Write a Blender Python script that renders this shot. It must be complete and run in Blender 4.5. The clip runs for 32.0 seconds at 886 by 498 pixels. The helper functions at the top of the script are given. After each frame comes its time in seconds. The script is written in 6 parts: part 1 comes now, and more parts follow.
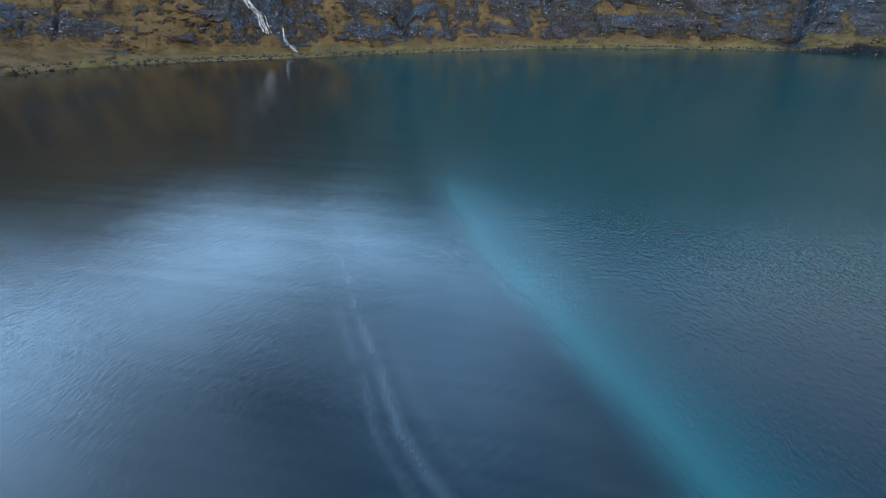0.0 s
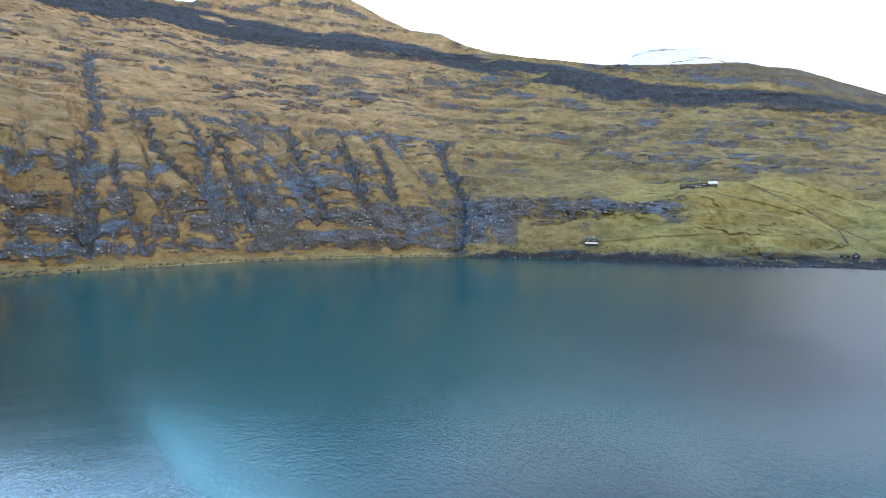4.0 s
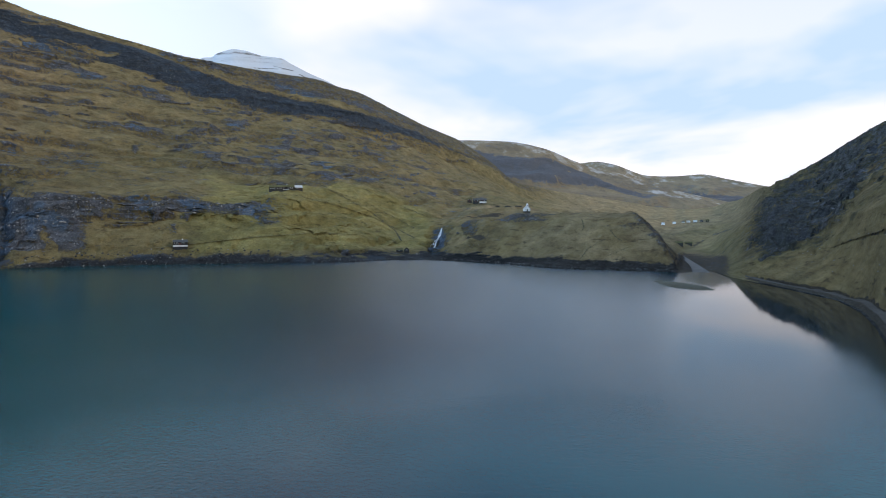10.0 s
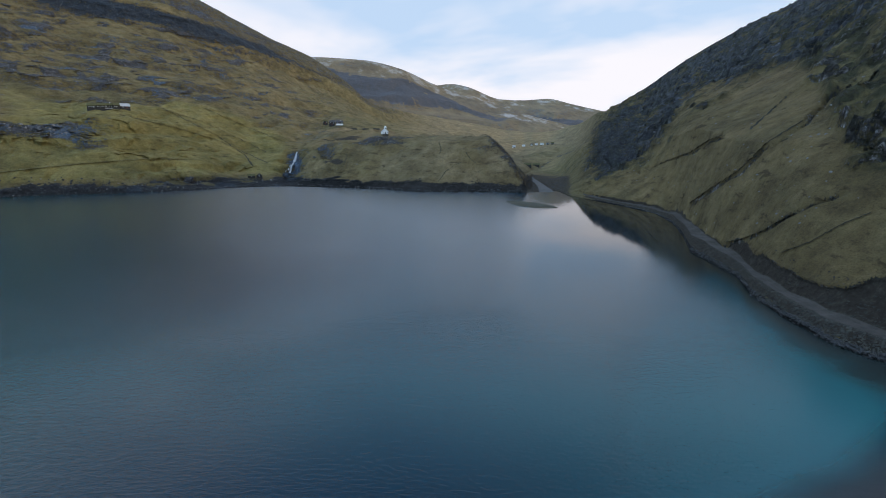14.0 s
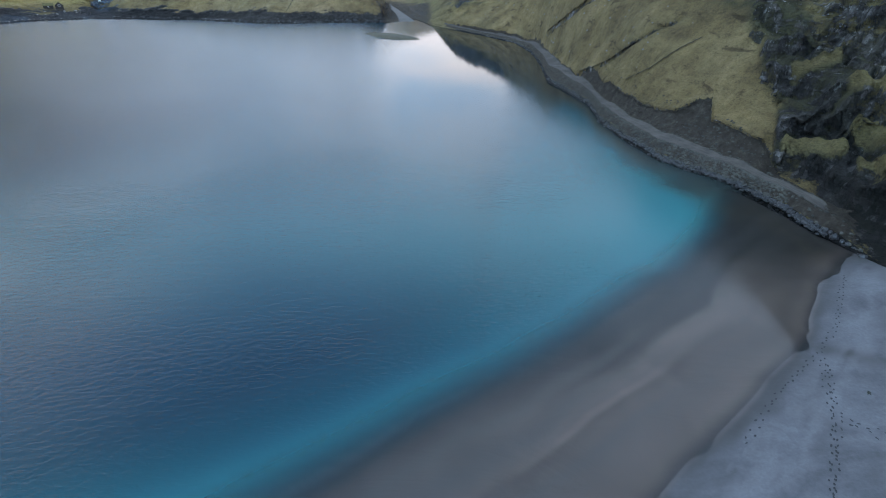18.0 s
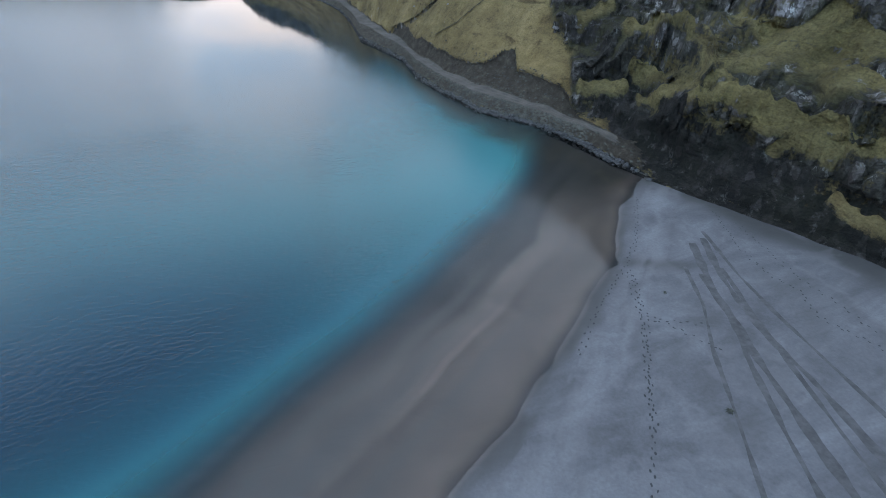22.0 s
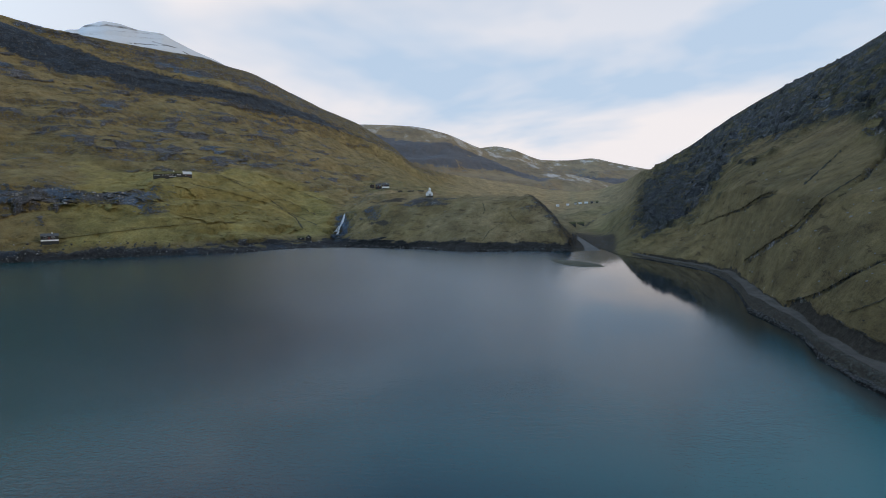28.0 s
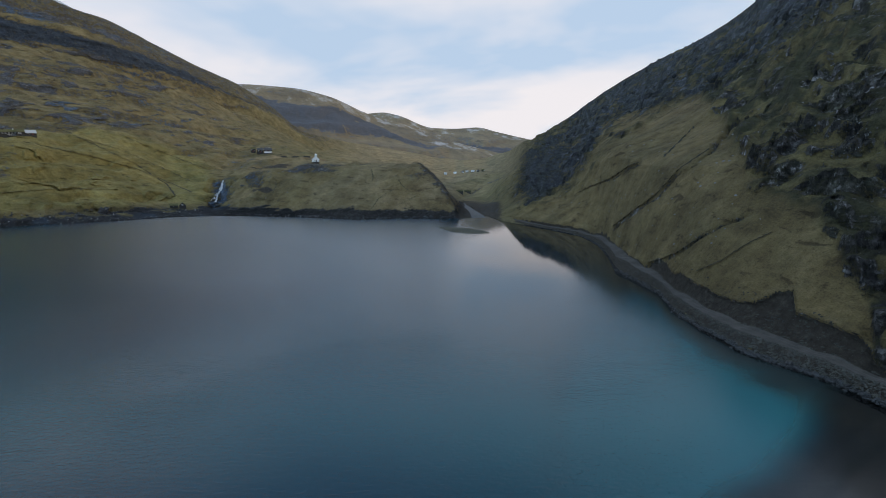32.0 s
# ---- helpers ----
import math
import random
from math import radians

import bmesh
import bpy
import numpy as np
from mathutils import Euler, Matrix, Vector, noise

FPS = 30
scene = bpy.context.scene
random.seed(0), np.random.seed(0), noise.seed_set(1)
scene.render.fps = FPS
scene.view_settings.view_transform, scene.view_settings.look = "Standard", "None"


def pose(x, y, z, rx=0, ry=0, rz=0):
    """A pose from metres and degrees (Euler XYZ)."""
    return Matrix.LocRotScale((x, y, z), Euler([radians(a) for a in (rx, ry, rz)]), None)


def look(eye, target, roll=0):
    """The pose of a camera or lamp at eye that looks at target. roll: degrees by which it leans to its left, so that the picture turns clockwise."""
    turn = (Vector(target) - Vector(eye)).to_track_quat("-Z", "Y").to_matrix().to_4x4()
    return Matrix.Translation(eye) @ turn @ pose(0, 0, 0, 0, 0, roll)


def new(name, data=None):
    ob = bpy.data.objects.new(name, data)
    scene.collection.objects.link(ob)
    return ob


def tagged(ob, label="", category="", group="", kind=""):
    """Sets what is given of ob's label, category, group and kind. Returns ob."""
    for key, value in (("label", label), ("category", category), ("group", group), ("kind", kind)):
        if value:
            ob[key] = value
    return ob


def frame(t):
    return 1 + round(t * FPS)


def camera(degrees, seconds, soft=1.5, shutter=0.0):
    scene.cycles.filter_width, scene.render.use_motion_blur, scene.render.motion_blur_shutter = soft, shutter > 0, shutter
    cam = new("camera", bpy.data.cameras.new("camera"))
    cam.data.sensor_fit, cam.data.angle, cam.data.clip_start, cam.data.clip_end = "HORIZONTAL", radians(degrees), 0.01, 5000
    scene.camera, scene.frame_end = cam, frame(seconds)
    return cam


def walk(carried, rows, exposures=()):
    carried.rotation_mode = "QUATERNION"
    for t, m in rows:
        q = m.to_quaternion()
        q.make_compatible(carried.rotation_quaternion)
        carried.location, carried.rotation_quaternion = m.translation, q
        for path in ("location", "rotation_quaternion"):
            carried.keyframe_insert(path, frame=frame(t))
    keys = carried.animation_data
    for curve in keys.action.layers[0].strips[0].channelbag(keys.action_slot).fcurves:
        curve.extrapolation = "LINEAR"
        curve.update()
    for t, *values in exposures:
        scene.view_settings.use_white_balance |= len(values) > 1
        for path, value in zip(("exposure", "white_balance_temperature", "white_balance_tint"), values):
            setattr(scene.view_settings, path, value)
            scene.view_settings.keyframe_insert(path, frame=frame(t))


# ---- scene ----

# ---- camera: a drone that hovers 35 m over the lagoon's edge and turns ----
cam = camera(78.6, 32.0, soft=1.0)
TURNS = [
    (0.0, 6.83, -24.48, 0.27),
    (0.5, 3.37, -20.39, 0.17),
    (1.0, 0.00, -16.27, 0.27),
    (1.5, -3.11, -12.19, 0.34),
    (2.0, -6.08, -8.16, 0.35),
    (2.5, -9.49, -4.11, 0.32),
    (3.0, -13.51, -3.02, 0.41),
    (3.5, -17.97, -2.92, 0.49),
    (4.0, -22.55, -2.83, 0.46),
    (4.5, -26.94, -2.73, 0.49),
    (6.5, -40.60, -2.59, 0.46),
    (7.0, -44.00, -2.54, 0.29),
    (7.5, -47.33, -2.54, 0.17),
    (8.0, -50.66, -2.55, 0.14),
    (8.5, -53.66, -2.53, 0.16),
    (9.0, -56.93, -2.50, 0.08),
    (9.5, -60.31, -2.49, 0.15),
    (10.0, -63.80, -2.46, 0.17),
    (10.5, -67.06, -2.44, 0.08),
    (11.0, -69.55, -2.48, -0.00),
    (11.5, -71.53, -2.76, 0.00),
    (12.0, -72.63, -3.70, -0.10),
    (12.5, -74.38, -5.08, -0.07),
    (13.0, -76.25, -6.58, -0.02),
    (13.5, -77.17, -8.45, -0.10),
    (14.0, -78.53, -10.45, -0.15),
    (14.5, -80.33, -12.52, -0.16),
    (16.5, -87.42, -20.84, -0.06),
    (17.0, -89.15, -22.88, -0.02),
    (17.5, -91.17, -25.03, 0.09),
    (18.0, -92.95, -27.18, 0.14),
    (18.5, -94.66, -29.32, 0.25),
    (19.0, -95.86, -31.44, 0.20),
    (19.5, -96.46, -32.64, 0.28),
    (20.0, -96.89, -32.72, 0.35),
    (20.5, -98.67, -32.55, 0.50),
    (21.0, -103.08, -31.96, 0.69),
    (21.5, -108.34, -31.39, 0.77),
    (22.0, -112.03, -30.87, 0.89),
    (22.5, -113.74, -29.23, 0.82),
    (23.0, -114.39, -25.10, 0.71),
    (23.5, -112.39, -20.92, 0.55),
    (24.0, -110.94, -16.77, 0.41),
    (24.5, -107.36, -12.63, 0.20),
    (25.0, -102.60, -8.48, -0.04),
    (25.5, -97.07, -4.30, -0.28),
    (26.0, -91.17, -4.18, -0.58),
    (26.5, -85.46, -4.19, -0.83),
    (28.5, -72.37, -4.15, -1.06),
    (29.0, -71.91, -4.11, -1.11),
    (29.5, -71.53, -4.07, -1.13),
    (30.0, -72.48, -4.07, -1.04),
    (30.5, -74.09, -4.09, -0.96),
    (31.0, -76.46, -4.92, -0.83),
    (31.5, -80.87, -6.31, -0.63),
    (32.0, -85.57, -7.67, -0.47),
]
EYE = (0.0, 0.0, 35.0)


def aim(yaw, pitch, roll):
    """The pose at the hover point: yaw to the left, pitch up, roll to the left, in degrees."""
    turn = pose(0, 0, 0, 0, 0, yaw) @ pose(0, 0, 0, 90 + pitch, 0, 0) @ pose(0, 0, 0, 0, 0, roll)
    return Matrix.Translation(EYE) @ turn


EXPOSURES = [(0.0, 0.2, 6150, 10), (2.0, 0.48, 6300, 10), (3.0, 1.05, 6380, 10), (4.5, 0.97, 6420, 10), (6.5, 0.52, 6450, 10), (9.0, 0.08, 6430, 10), (13.0, -0.32, 6420, 10), (17.0, 0.62, 6420, 10), (19.0, 0.95, 6600, 10), (21.0, 1.08, 6820, 12), (22.0, 0.97, 7050, 13), (24.0, 0.66, 6950, 12), (26.0, -0.1, 6900, 11), (29.0, -0.38, 6660, 10), (32.0, -0.38, 6620, 10)]
walk(cam, [(t, aim(yaw, pitch, roll)) for t, yaw, pitch, roll in TURNS], EXPOSURES)

# ---- world and sun ----
SUN_AZ, SUN_EL = 172.0, 27.0


def build_world():
    w = bpy.data.worlds.new("sky")
    scene.world = w
    w.use_nodes = True
    nt = w.node_tree
    nt.nodes.clear()
    L = nt.links.new
    out = nt.nodes.new("ShaderNodeOutputWorld")
    bg = nt.nodes.new("ShaderNodeBackground")
    bg.inputs["Strength"].default_value = 0.1
    sky = nt.nodes.new("ShaderNodeTexSky")
    sky.sky_type = "NISHITA"
    sky.sun_disc = False
    sky.sun_elevation, sky.sun_rotation = radians(SUN_EL), radians(SUN_AZ)
    sky.air_density, sky.dust_density, sky.ozone_density = 1.0, 0.6, 1.5
    tc = nt.nodes.new("ShaderNodeTexCoord")
    sep = nt.nodes.new("ShaderNodeSeparateXYZ")
    L(tc.outputs["Generated"], sep.inputs[0])
    up = nt.nodes.new("ShaderNodeMath"); up.operation = "MAXIMUM"; up.inputs[1].default_value = 0.0
    L(sep.outputs["Z"], up.inputs[0])
    add = nt.nodes.new("ShaderNodeMath"); add.operation = "ADD"; add.inputs[1].default_value = 0.12
    L(up.outputs[0], add.inputs[0])
    plane = nt.nodes.new("ShaderNodeCombineXYZ")
    for axis in ("X", "Y"):
        div = nt.nodes.new("ShaderNodeMath"); div.operation = "DIVIDE"
        L(sep.outputs[axis], div.inputs[0]); L(add.outputs[0], div.inputs[1])
        L(div.outputs[0], plane.inputs[axis])
    big = nt.nodes.new("ShaderNodeTexNoise")
    big.inputs["Scale"].default_value, big.inputs["Detail"].default_value, big.inputs["Roughness"].default_value = 0.75, 4.0, 0.5
    big.inputs["Distortion"].default_value = 0.3
    L(plane.outputs[0], big.inputs["Vector"])
    ramp = nt.nodes.new("ShaderNodeValToRGB")
    ramp.color_ramp.elements[0].position, ramp.color_ramp.elements[0].color = 0.38, (0, 0, 0, 1)
    ramp.color_ramp.elements[1].position, ramp.color_ramp.elements[1].color = 0.62, (1, 1, 1, 1)
    L(big.outputs[0], ramp.inputs[0])
    veil = nt.nodes.new("ShaderNodeMixRGB"); veil.blend_type = "MIX"; veil.inputs[0].default_value = 0.88
    L(sky.outputs[0], veil.inputs[1]); overhead = ramp_node(nt, up.outputs[0], [(0.3, (6.9, 8.9, 11.6)), (0.62, (4.3, 6.1, 8.7))])
    L(overhead.outputs[0], veil.inputs[2])
    # clouds opposite the sun are lit from the front and brighter
    dot = nt.nodes.new("ShaderNodeVectorMath"); dot.operation = "DOT_PRODUCT"
    L(tc.outputs["Generated"], dot.inputs[0])
    dot.inputs[1].default_value = (-0.5, 0.78, 0.38)
    front = ramp_node(nt, dot.outputs["Value"], [(0.2, (11.3, 11.0, 11.5)), (0.5, (12.6, 13.4, 14.6)), (0.72, (12.4, 17.2, 22.6)), (0.93, (31, 53, 80))])
    front.color_ramp.interpolation = "EASE"
    thick = nt.nodes.new("ShaderNodeMath"); thick.operation = "MULTIPLY_ADD"; thick.use_clamp = True
    L(dot.outputs["Value"], thick.inputs[0]); thick.inputs[1].default_value = 0.45
    # and thin out towards the zenith
    thin = nt.nodes.new("ShaderNodeMath"); thin.operation = "MULTIPLY_ADD"
    L(up.outputs[0], thin.inputs[0]); thin.inputs[1].default_value = -0.82
    L(ramp.outputs[0], thin.inputs[2])
    bank = ramp_node(nt, up.outputs[0], [(0.08, (0.55, 0.55, 0.55)), (0.26, (0, 0, 0))])
    # a whiter bank of cloud hangs over the ridge to the north-east
    ridge = nt.nodes.new("ShaderNodeVectorMath"); ridge.operation = "DOT_PRODUCT"
    L(tc.outputs["Generated"], ridge.inputs[0])
    ridge.inputs[1].default_value = (0.62, 0.73, 0.28)
    over = ramp_node(nt, ridge.outputs["Value"], [(0.88, (0, 0, 0)), (0.985, (0.55, 0.55, 0.55))])
    heap = nt.nodes.new("ShaderNodeMath"); heap.operation = "ADD"
    L(bank.outputs[0], heap.inputs[0]); L(over.outputs[0], heap.inputs[1])
    pile = nt.nodes.new("ShaderNodeMath"); pile.operation = "ADD"
    L(thin.outputs[0], pile.inputs[0]); L(heap.outputs[0], pile.inputs[1])
    L(pile.outputs[0], thick.inputs[2])
    mix = nt.nodes.new("ShaderNodeMixRGB")
    L(thick.outputs[0], mix.inputs[0]); L(veil.outputs[0], mix.inputs[1]); L(front.outputs[0], mix.inputs[2])
    L(mix.outputs[0], bg.inputs["Color"]); L(bg.outputs[0], out.inputs[0])


# ---- materials ----
def material(name):
    m = bpy.data.materials.new(name)
    m.use_nodes = True
    nt = m.node_tree
    return m, nt, nt.nodes["Principled BSDF"], nt.links.new


def noise_node(nt, scale, detail=6.0, rough=0.6, vector=None, distort=0.0):
    n = nt.nodes.new("ShaderNodeTexNoise")
    n.inputs["Scale"].default_value, n.inputs["Detail"].default_value = scale, detail
    n.inputs["Roughness"].default_value, n.inputs["Distortion"].default_value = rough, distort
    if vector is not None:
        nt.links.new(vector, n.inputs["Vector"])
    return n


def ramp_node(nt, source, stops):
    r = nt.nodes.new("ShaderNodeValToRGB")
    els = r.color_ramp.elements
    while len(els) < len(stops):
        els.new(0.5)
    for el, (at, colour) in zip(els, stops):
        el.position = at
        el.color = (*colour, 1) if len(colour) == 3 else colour
    nt.links.new(source, r.inputs[0])
    return r


def mix_node(nt, fac, a, b, blend="MIX"):
    m = nt.nodes.new("ShaderNodeMixRGB")
    m.blend_type = blend
    for socket, value in zip(m.inputs, (fac, a, b)):
        if isinstance(value, (int, float)):
            socket.default_value = value
        elif isinstance(value, tuple):
            socket.default_value = (*value, 1)
        else:
            nt.links.new(value, socket)
    return m.outputs[0]


def math_node(nt, op, a, b=0.0, clamp=False):
    m = nt.nodes.new("ShaderNodeMath")
    m.operation, m.use_clamp = op, clamp
    for socket, value in zip(m.inputs, (a, b)):
        if isinstance(value, (int, float)):
            socket.default_value = value
        else:
            nt.links.new(value, socket)
    return m.outputs[0]


def attribute(nt, name):
    a = nt.nodes.new("ShaderNodeAttribute")
    a.attribute_name = name
    return a.outputs["Fac"]


def bump_node(nt, height, strength, distance):
    b = nt.nodes.new("ShaderNodeBump")
    b.inputs["Strength"].default_value, b.inputs["Distance"].default_value = strength, distance
    nt.links.new(height, b.inputs["Height"])
    return b.outputs[0]


def position(nt):
    return nt.nodes.new("ShaderNodeNewGeometry").outputs["Position"]


def scaled(nt, vec, sx, sy, sz):
    m = nt.nodes.new("ShaderNodeMapping")
    m.inputs["Scale"].default_value = (sx, sy, sz)
    nt.links.new(vec, m.inputs["Vector"])
    return m.outputs[0]


build_world()
sun = new("sun", bpy.data.lights.new("sun", "SUN"))
sun.data.energy, sun.data.angle, sun.data.color = 1.65, radians(9), (1.0, 0.9, 0.76)
sun.matrix_world = look((300 * math.sin(radians(SUN_AZ)), 300 * math.cos(radians(SUN_AZ)), 300 * math.tan(radians(SUN_EL))), (0, 0, 0))


def terrain_material(name, haze, facets=0.0, moss=0.0, soft=0.06, dark=1.0, size=1.0, ragged=1.0):
    m, nt, b, L = material(name)
    pos = position(nt)
    large = noise_node(nt, 0.02 / size, 7, 0.65, pos)
    mid = noise_node(nt, 0.07 / size, 7, 0.68, pos)
    fine = noise_node(nt, 0.45 / size, 7, 0.72, pos)
    level = noise_node(nt, 0.3 / size, 6, 0.7, scaled(nt, pos, 0.22, 0.22, 1.0), 0.6)
    # dry moor grass, from straw to olive
    dry = ramp_node(nt, mid.outputs[0], [(0.3, (0.125, 0.08, 0.036)), (0.5, (0.215, 0.146, 0.07)), (0.7, (0.3, 0.215, 0.112))])
    olive = ramp_node(nt, mid.outputs[0], [(0.3, (0.092, 0.08, 0.034)), (0.5, (0.155, 0.135, 0.06)), (0.72, (0.23, 0.2, 0.098))])
    moor = mix_node(nt, attribute(nt, "olive"), dry.outputs[0], olive.outputs[0])
    moor = mix_node(nt, math_node(nt, "MULTIPLY", large.outputs[0], 0.3), moor, (0.13, 0.1, 0.05))
    moor = mix_node(nt, attribute(nt, "straw"), moor, ramp_node(nt, mid.outputs[0], [(0.3, (0.215, 0.152, 0.088)), (0.7, (0.4, 0.3, 0.19))]).outputs[0])
    field = ramp_node(nt, mid.outputs[0], [(0.3, (0.142, 0.119, 0.042)), (0.7, (0.285, 0.24, 0.094))])
    grass = mix_node(nt, attribute(nt, "field"), moor, field.outputs[0])
    grass = mix_node(nt, attribute(nt, "moss"), grass, ramp_node(nt, mid.outputs[0], [(0.35, (0.034, 0.033, 0.019)), (0.65, (0.085, 0.08, 0.042))]).outputs[0])
    tuft = ramp_node(nt, fine.outputs[0], [(0.3, (0.9 - 0.3 * ragged, 0.88 - 0.3 * ragged, 0.85 - 0.3 * ragged)), (0.44, (0.95, 0.95, 0.95)), (0.7, (1.1 + 0.07 * ragged, 1.09 + 0.07 * ragged, 1.06 + 0.06 * ragged))])
    grass = mix_node(nt, 0.85, grass, tuft.outputs[0], "MULTIPLY")
    blade = noise_node(nt, 1.9 / size, 5, 0.7, scaled(nt, pos, 1, 1, 1.6), 0.4)
    grass = mix_node(nt, 0.75, grass, ramp_node(nt, blade.outputs[0], [(0.34, (0.55, 0.54, 0.5)), (0.5, (1.0, 1.0, 1.0)), (0.68, (1.3, 1.28, 1.2))]).outputs[0], "MULTIPLY")
    terrace = ramp_node(nt, level.outputs[0], [(0.34, (0.3, 0.28, 0.27)), (0.41, (0.92, 0.92, 0.92)), (0.66, (1.2, 1.19, 1.15))])
    grass = mix_node(nt, 0.8, grass, terrace.outputs[0], "MULTIPLY")
    patch = ramp_node(nt, large.outputs[0], [(0.35, (0.62, 0.65, 0.66)), (0.6, (1.12, 1.1, 1.06))])
    grass = mix_node(nt, 0.8, grass, patch.outputs[0], "MULTIPLY")
    # basalt: dark, blue-grey where wet, paler lichen flecks
    face = math_node(nt, "ADD", math_node(nt, "MULTIPLY", level.outputs[0], 0.5), math_node(nt, "MULTIPLY", fine.outputs[0], 0.5))
    stone = ramp_node(nt, face, [(0.36, (dark * 0.0115, dark * 0.0098, dark * 0.0092)), (0.52, (dark * 0.039, dark * 0.0338, dark * 0.031)), (0.66, (dark * 0.096, dark * 0.087, dark * 0.08))])
    wet = ramp_node(nt, face, [(0.36, (0.022, 0.032, 0.048)), (0.66, (0.10, 0.138, 0.19))])
    stone = mix_node(nt, attribute(nt, "wet"), stone.outputs[0], wet.outputs[0])
    warp = nt.nodes.new("ShaderNodeVectorMath")
    warp.operation = "MULTIPLY_ADD"
    L(fine.outputs["Color"], warp.inputs[0])
    warp.inputs[1].default_value = (1.6, 1.6, 1.6)
    L(scaled(nt, pos, 1, 1, 0.55), warp.inputs[2])
    blocks = nt.nodes.new("ShaderNodeTexVoronoi")
    blocks.inputs["Scale"].default_value = 0.85
    L(warp.outputs[0], blocks.inputs["Vector"])
    tone = nt.nodes.new("ShaderNodeSeparateColor")
    L(blocks.outputs["Color"], tone.inputs[0])
    facet = ramp_node(nt, tone.outputs[0], [(0.0, (0.35, 0.35, 0.35)), (0.6, (0.9, 0.9, 0.92)), (0.85, (1.6, 1.6, 1.65)), (0.98, (3.4, 3.4, 3.6))])
    crisp = math_node(nt, "MULTIPLY", math_node(nt, "SUBTRACT", 1.0, attribute(nt, "coarse")), facets)
    stone = mix_node(nt, crisp, stone, facet.outputs[0], "MULTIPLY")
    joints = nt.nodes.new("ShaderNodeTexVoronoi")
    joints.feature = "DISTANCE_TO_EDGE"
    joints.inputs["Scale"].default_value = 0.85
    L(warp.outputs[0], joints.inputs["Vector"])
    gap = ramp_node(nt, joints.outputs["Distance"], [(0.0, (0.25, 0.25, 0.25)), (0.08, (1, 1, 1))])
    stone = mix_node(nt, crisp, stone, gap.outputs[0], "MULTIPLY")
    mossy = ramp_node(nt, mid.outputs[0], [(0.42, (0, 0, 0)), (0.6, (moss, moss, moss))])
    stone = mix_node(nt, mossy.outputs[0], stone, mix_node(nt, 0.8, (0.062, 0.064, 0.03), tuft.outputs[0], "MULTIPLY"))
    spot = noise_node(nt, 0.5, 9, 0.8, scaled(nt, pos, 1, 1, 0.6))
    lichen = ramp_node(nt, spot.outputs[0], [(0.58, (0, 0, 0)), (0.62, (1, 1, 1))])
    stone = mix_node(nt, math_node(nt, "MULTIPLY", lichen.outputs[0], math_node(nt, "SUBTRACT", 0.85, math_node(nt, "MULTIPLY", attribute(nt, "coarse"), 0.5))), stone, (0.33, 0.32, 0.3))
    # darker for scarp, skirt and wet stones; at the crag foot painted shade
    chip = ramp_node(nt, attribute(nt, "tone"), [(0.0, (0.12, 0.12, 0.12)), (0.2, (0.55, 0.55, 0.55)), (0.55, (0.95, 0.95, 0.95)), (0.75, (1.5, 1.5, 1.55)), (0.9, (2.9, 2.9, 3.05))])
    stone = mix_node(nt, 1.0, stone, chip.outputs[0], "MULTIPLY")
    earth = ramp_node(nt, fine.outputs[0], [(0.3, (0.03, 0.023, 0.0165)), (0.55, (0.06, 0.048, 0.036)), (0.72, (0.11, 0.095, 0.076))])
    crack = noise_node(nt, 0.32, 6, 0.72, scaled(nt, pos, 1.0, 1.0, 0.22), 0.5)
    edge = math_node(nt, "ADD", attribute(nt, "rock"), math_node(nt, "MULTIPLY", math_node(nt, "SUBTRACT", fine.outputs[0], 0.5), 1.15 * ragged))
    edge = math_node(nt, "ADD", edge, math_node(nt, "MULTIPLY", math_node(nt, "SUBTRACT", level.outputs[0], 0.5), 1.6 * (0.5 + 0.5 * ragged)))
    edge = math_node(nt, "ADD", edge, math_node(nt, "MULTIPLY", math_node(nt, "SUBTRACT", crack.outputs[0], 0.5), 1.25))
    fac = ramp_node(nt, edge, [(0.5 - soft, (0, 0, 0)), (0.5 + soft, (1, 1, 1))])
    colour = mix_node(nt, fac.outputs[0], grass, stone)
    raw = math_node(nt, "ADD", attribute(nt, "earth"), math_node(nt, "MULTIPLY", math_node(nt, "SUBTRACT", fine.outputs[0], 0.5), 1.3))
    colour = mix_node(nt, ramp_node(nt, raw, [(0.42, (0, 0, 0)), (0.52, (1, 1, 1))]).outputs[0], colour, earth.outputs[0])
    snowy = math_node(nt, "ADD", attribute(nt, "snow"), math_node(nt, "MULTIPLY", math_node(nt, "SUBTRACT", mid.outputs[0], 0.5), 1.2))
    snow = ramp_node(nt, snowy, [(0.47 - soft, (0, 0, 0)), (0.55 + soft, (1, 1, 1))])
    colour = mix_node(nt, snow.outputs[0], colour, (0.6, 0.63, 0.67))
    # distance haze mixed into the colour; only far_fell sets it above zero
    colour = mix_node(nt, haze, colour, (0.165, 0.15, 0.148))
    L(colour, b.inputs["Base Color"])
    b.inputs["Roughness"].default_value = 0.9
    b.inputs["Specular IOR Level"].default_value = 0.2
    both = math_node(nt, "ADD", fine.outputs[0], math_node(nt, "MULTIPLY", mid.outputs[0], 2.0))
    both = math_node(nt, "ADD", both, math_node(nt, "MULTIPLY", level.outputs[0], math_node(nt, "ADD", fac.outputs[0], 0.7)))
    L(bump_node(nt, both, 1.0, 1.8 + 1.6 * facets), b.inputs["Normal"])
    return m


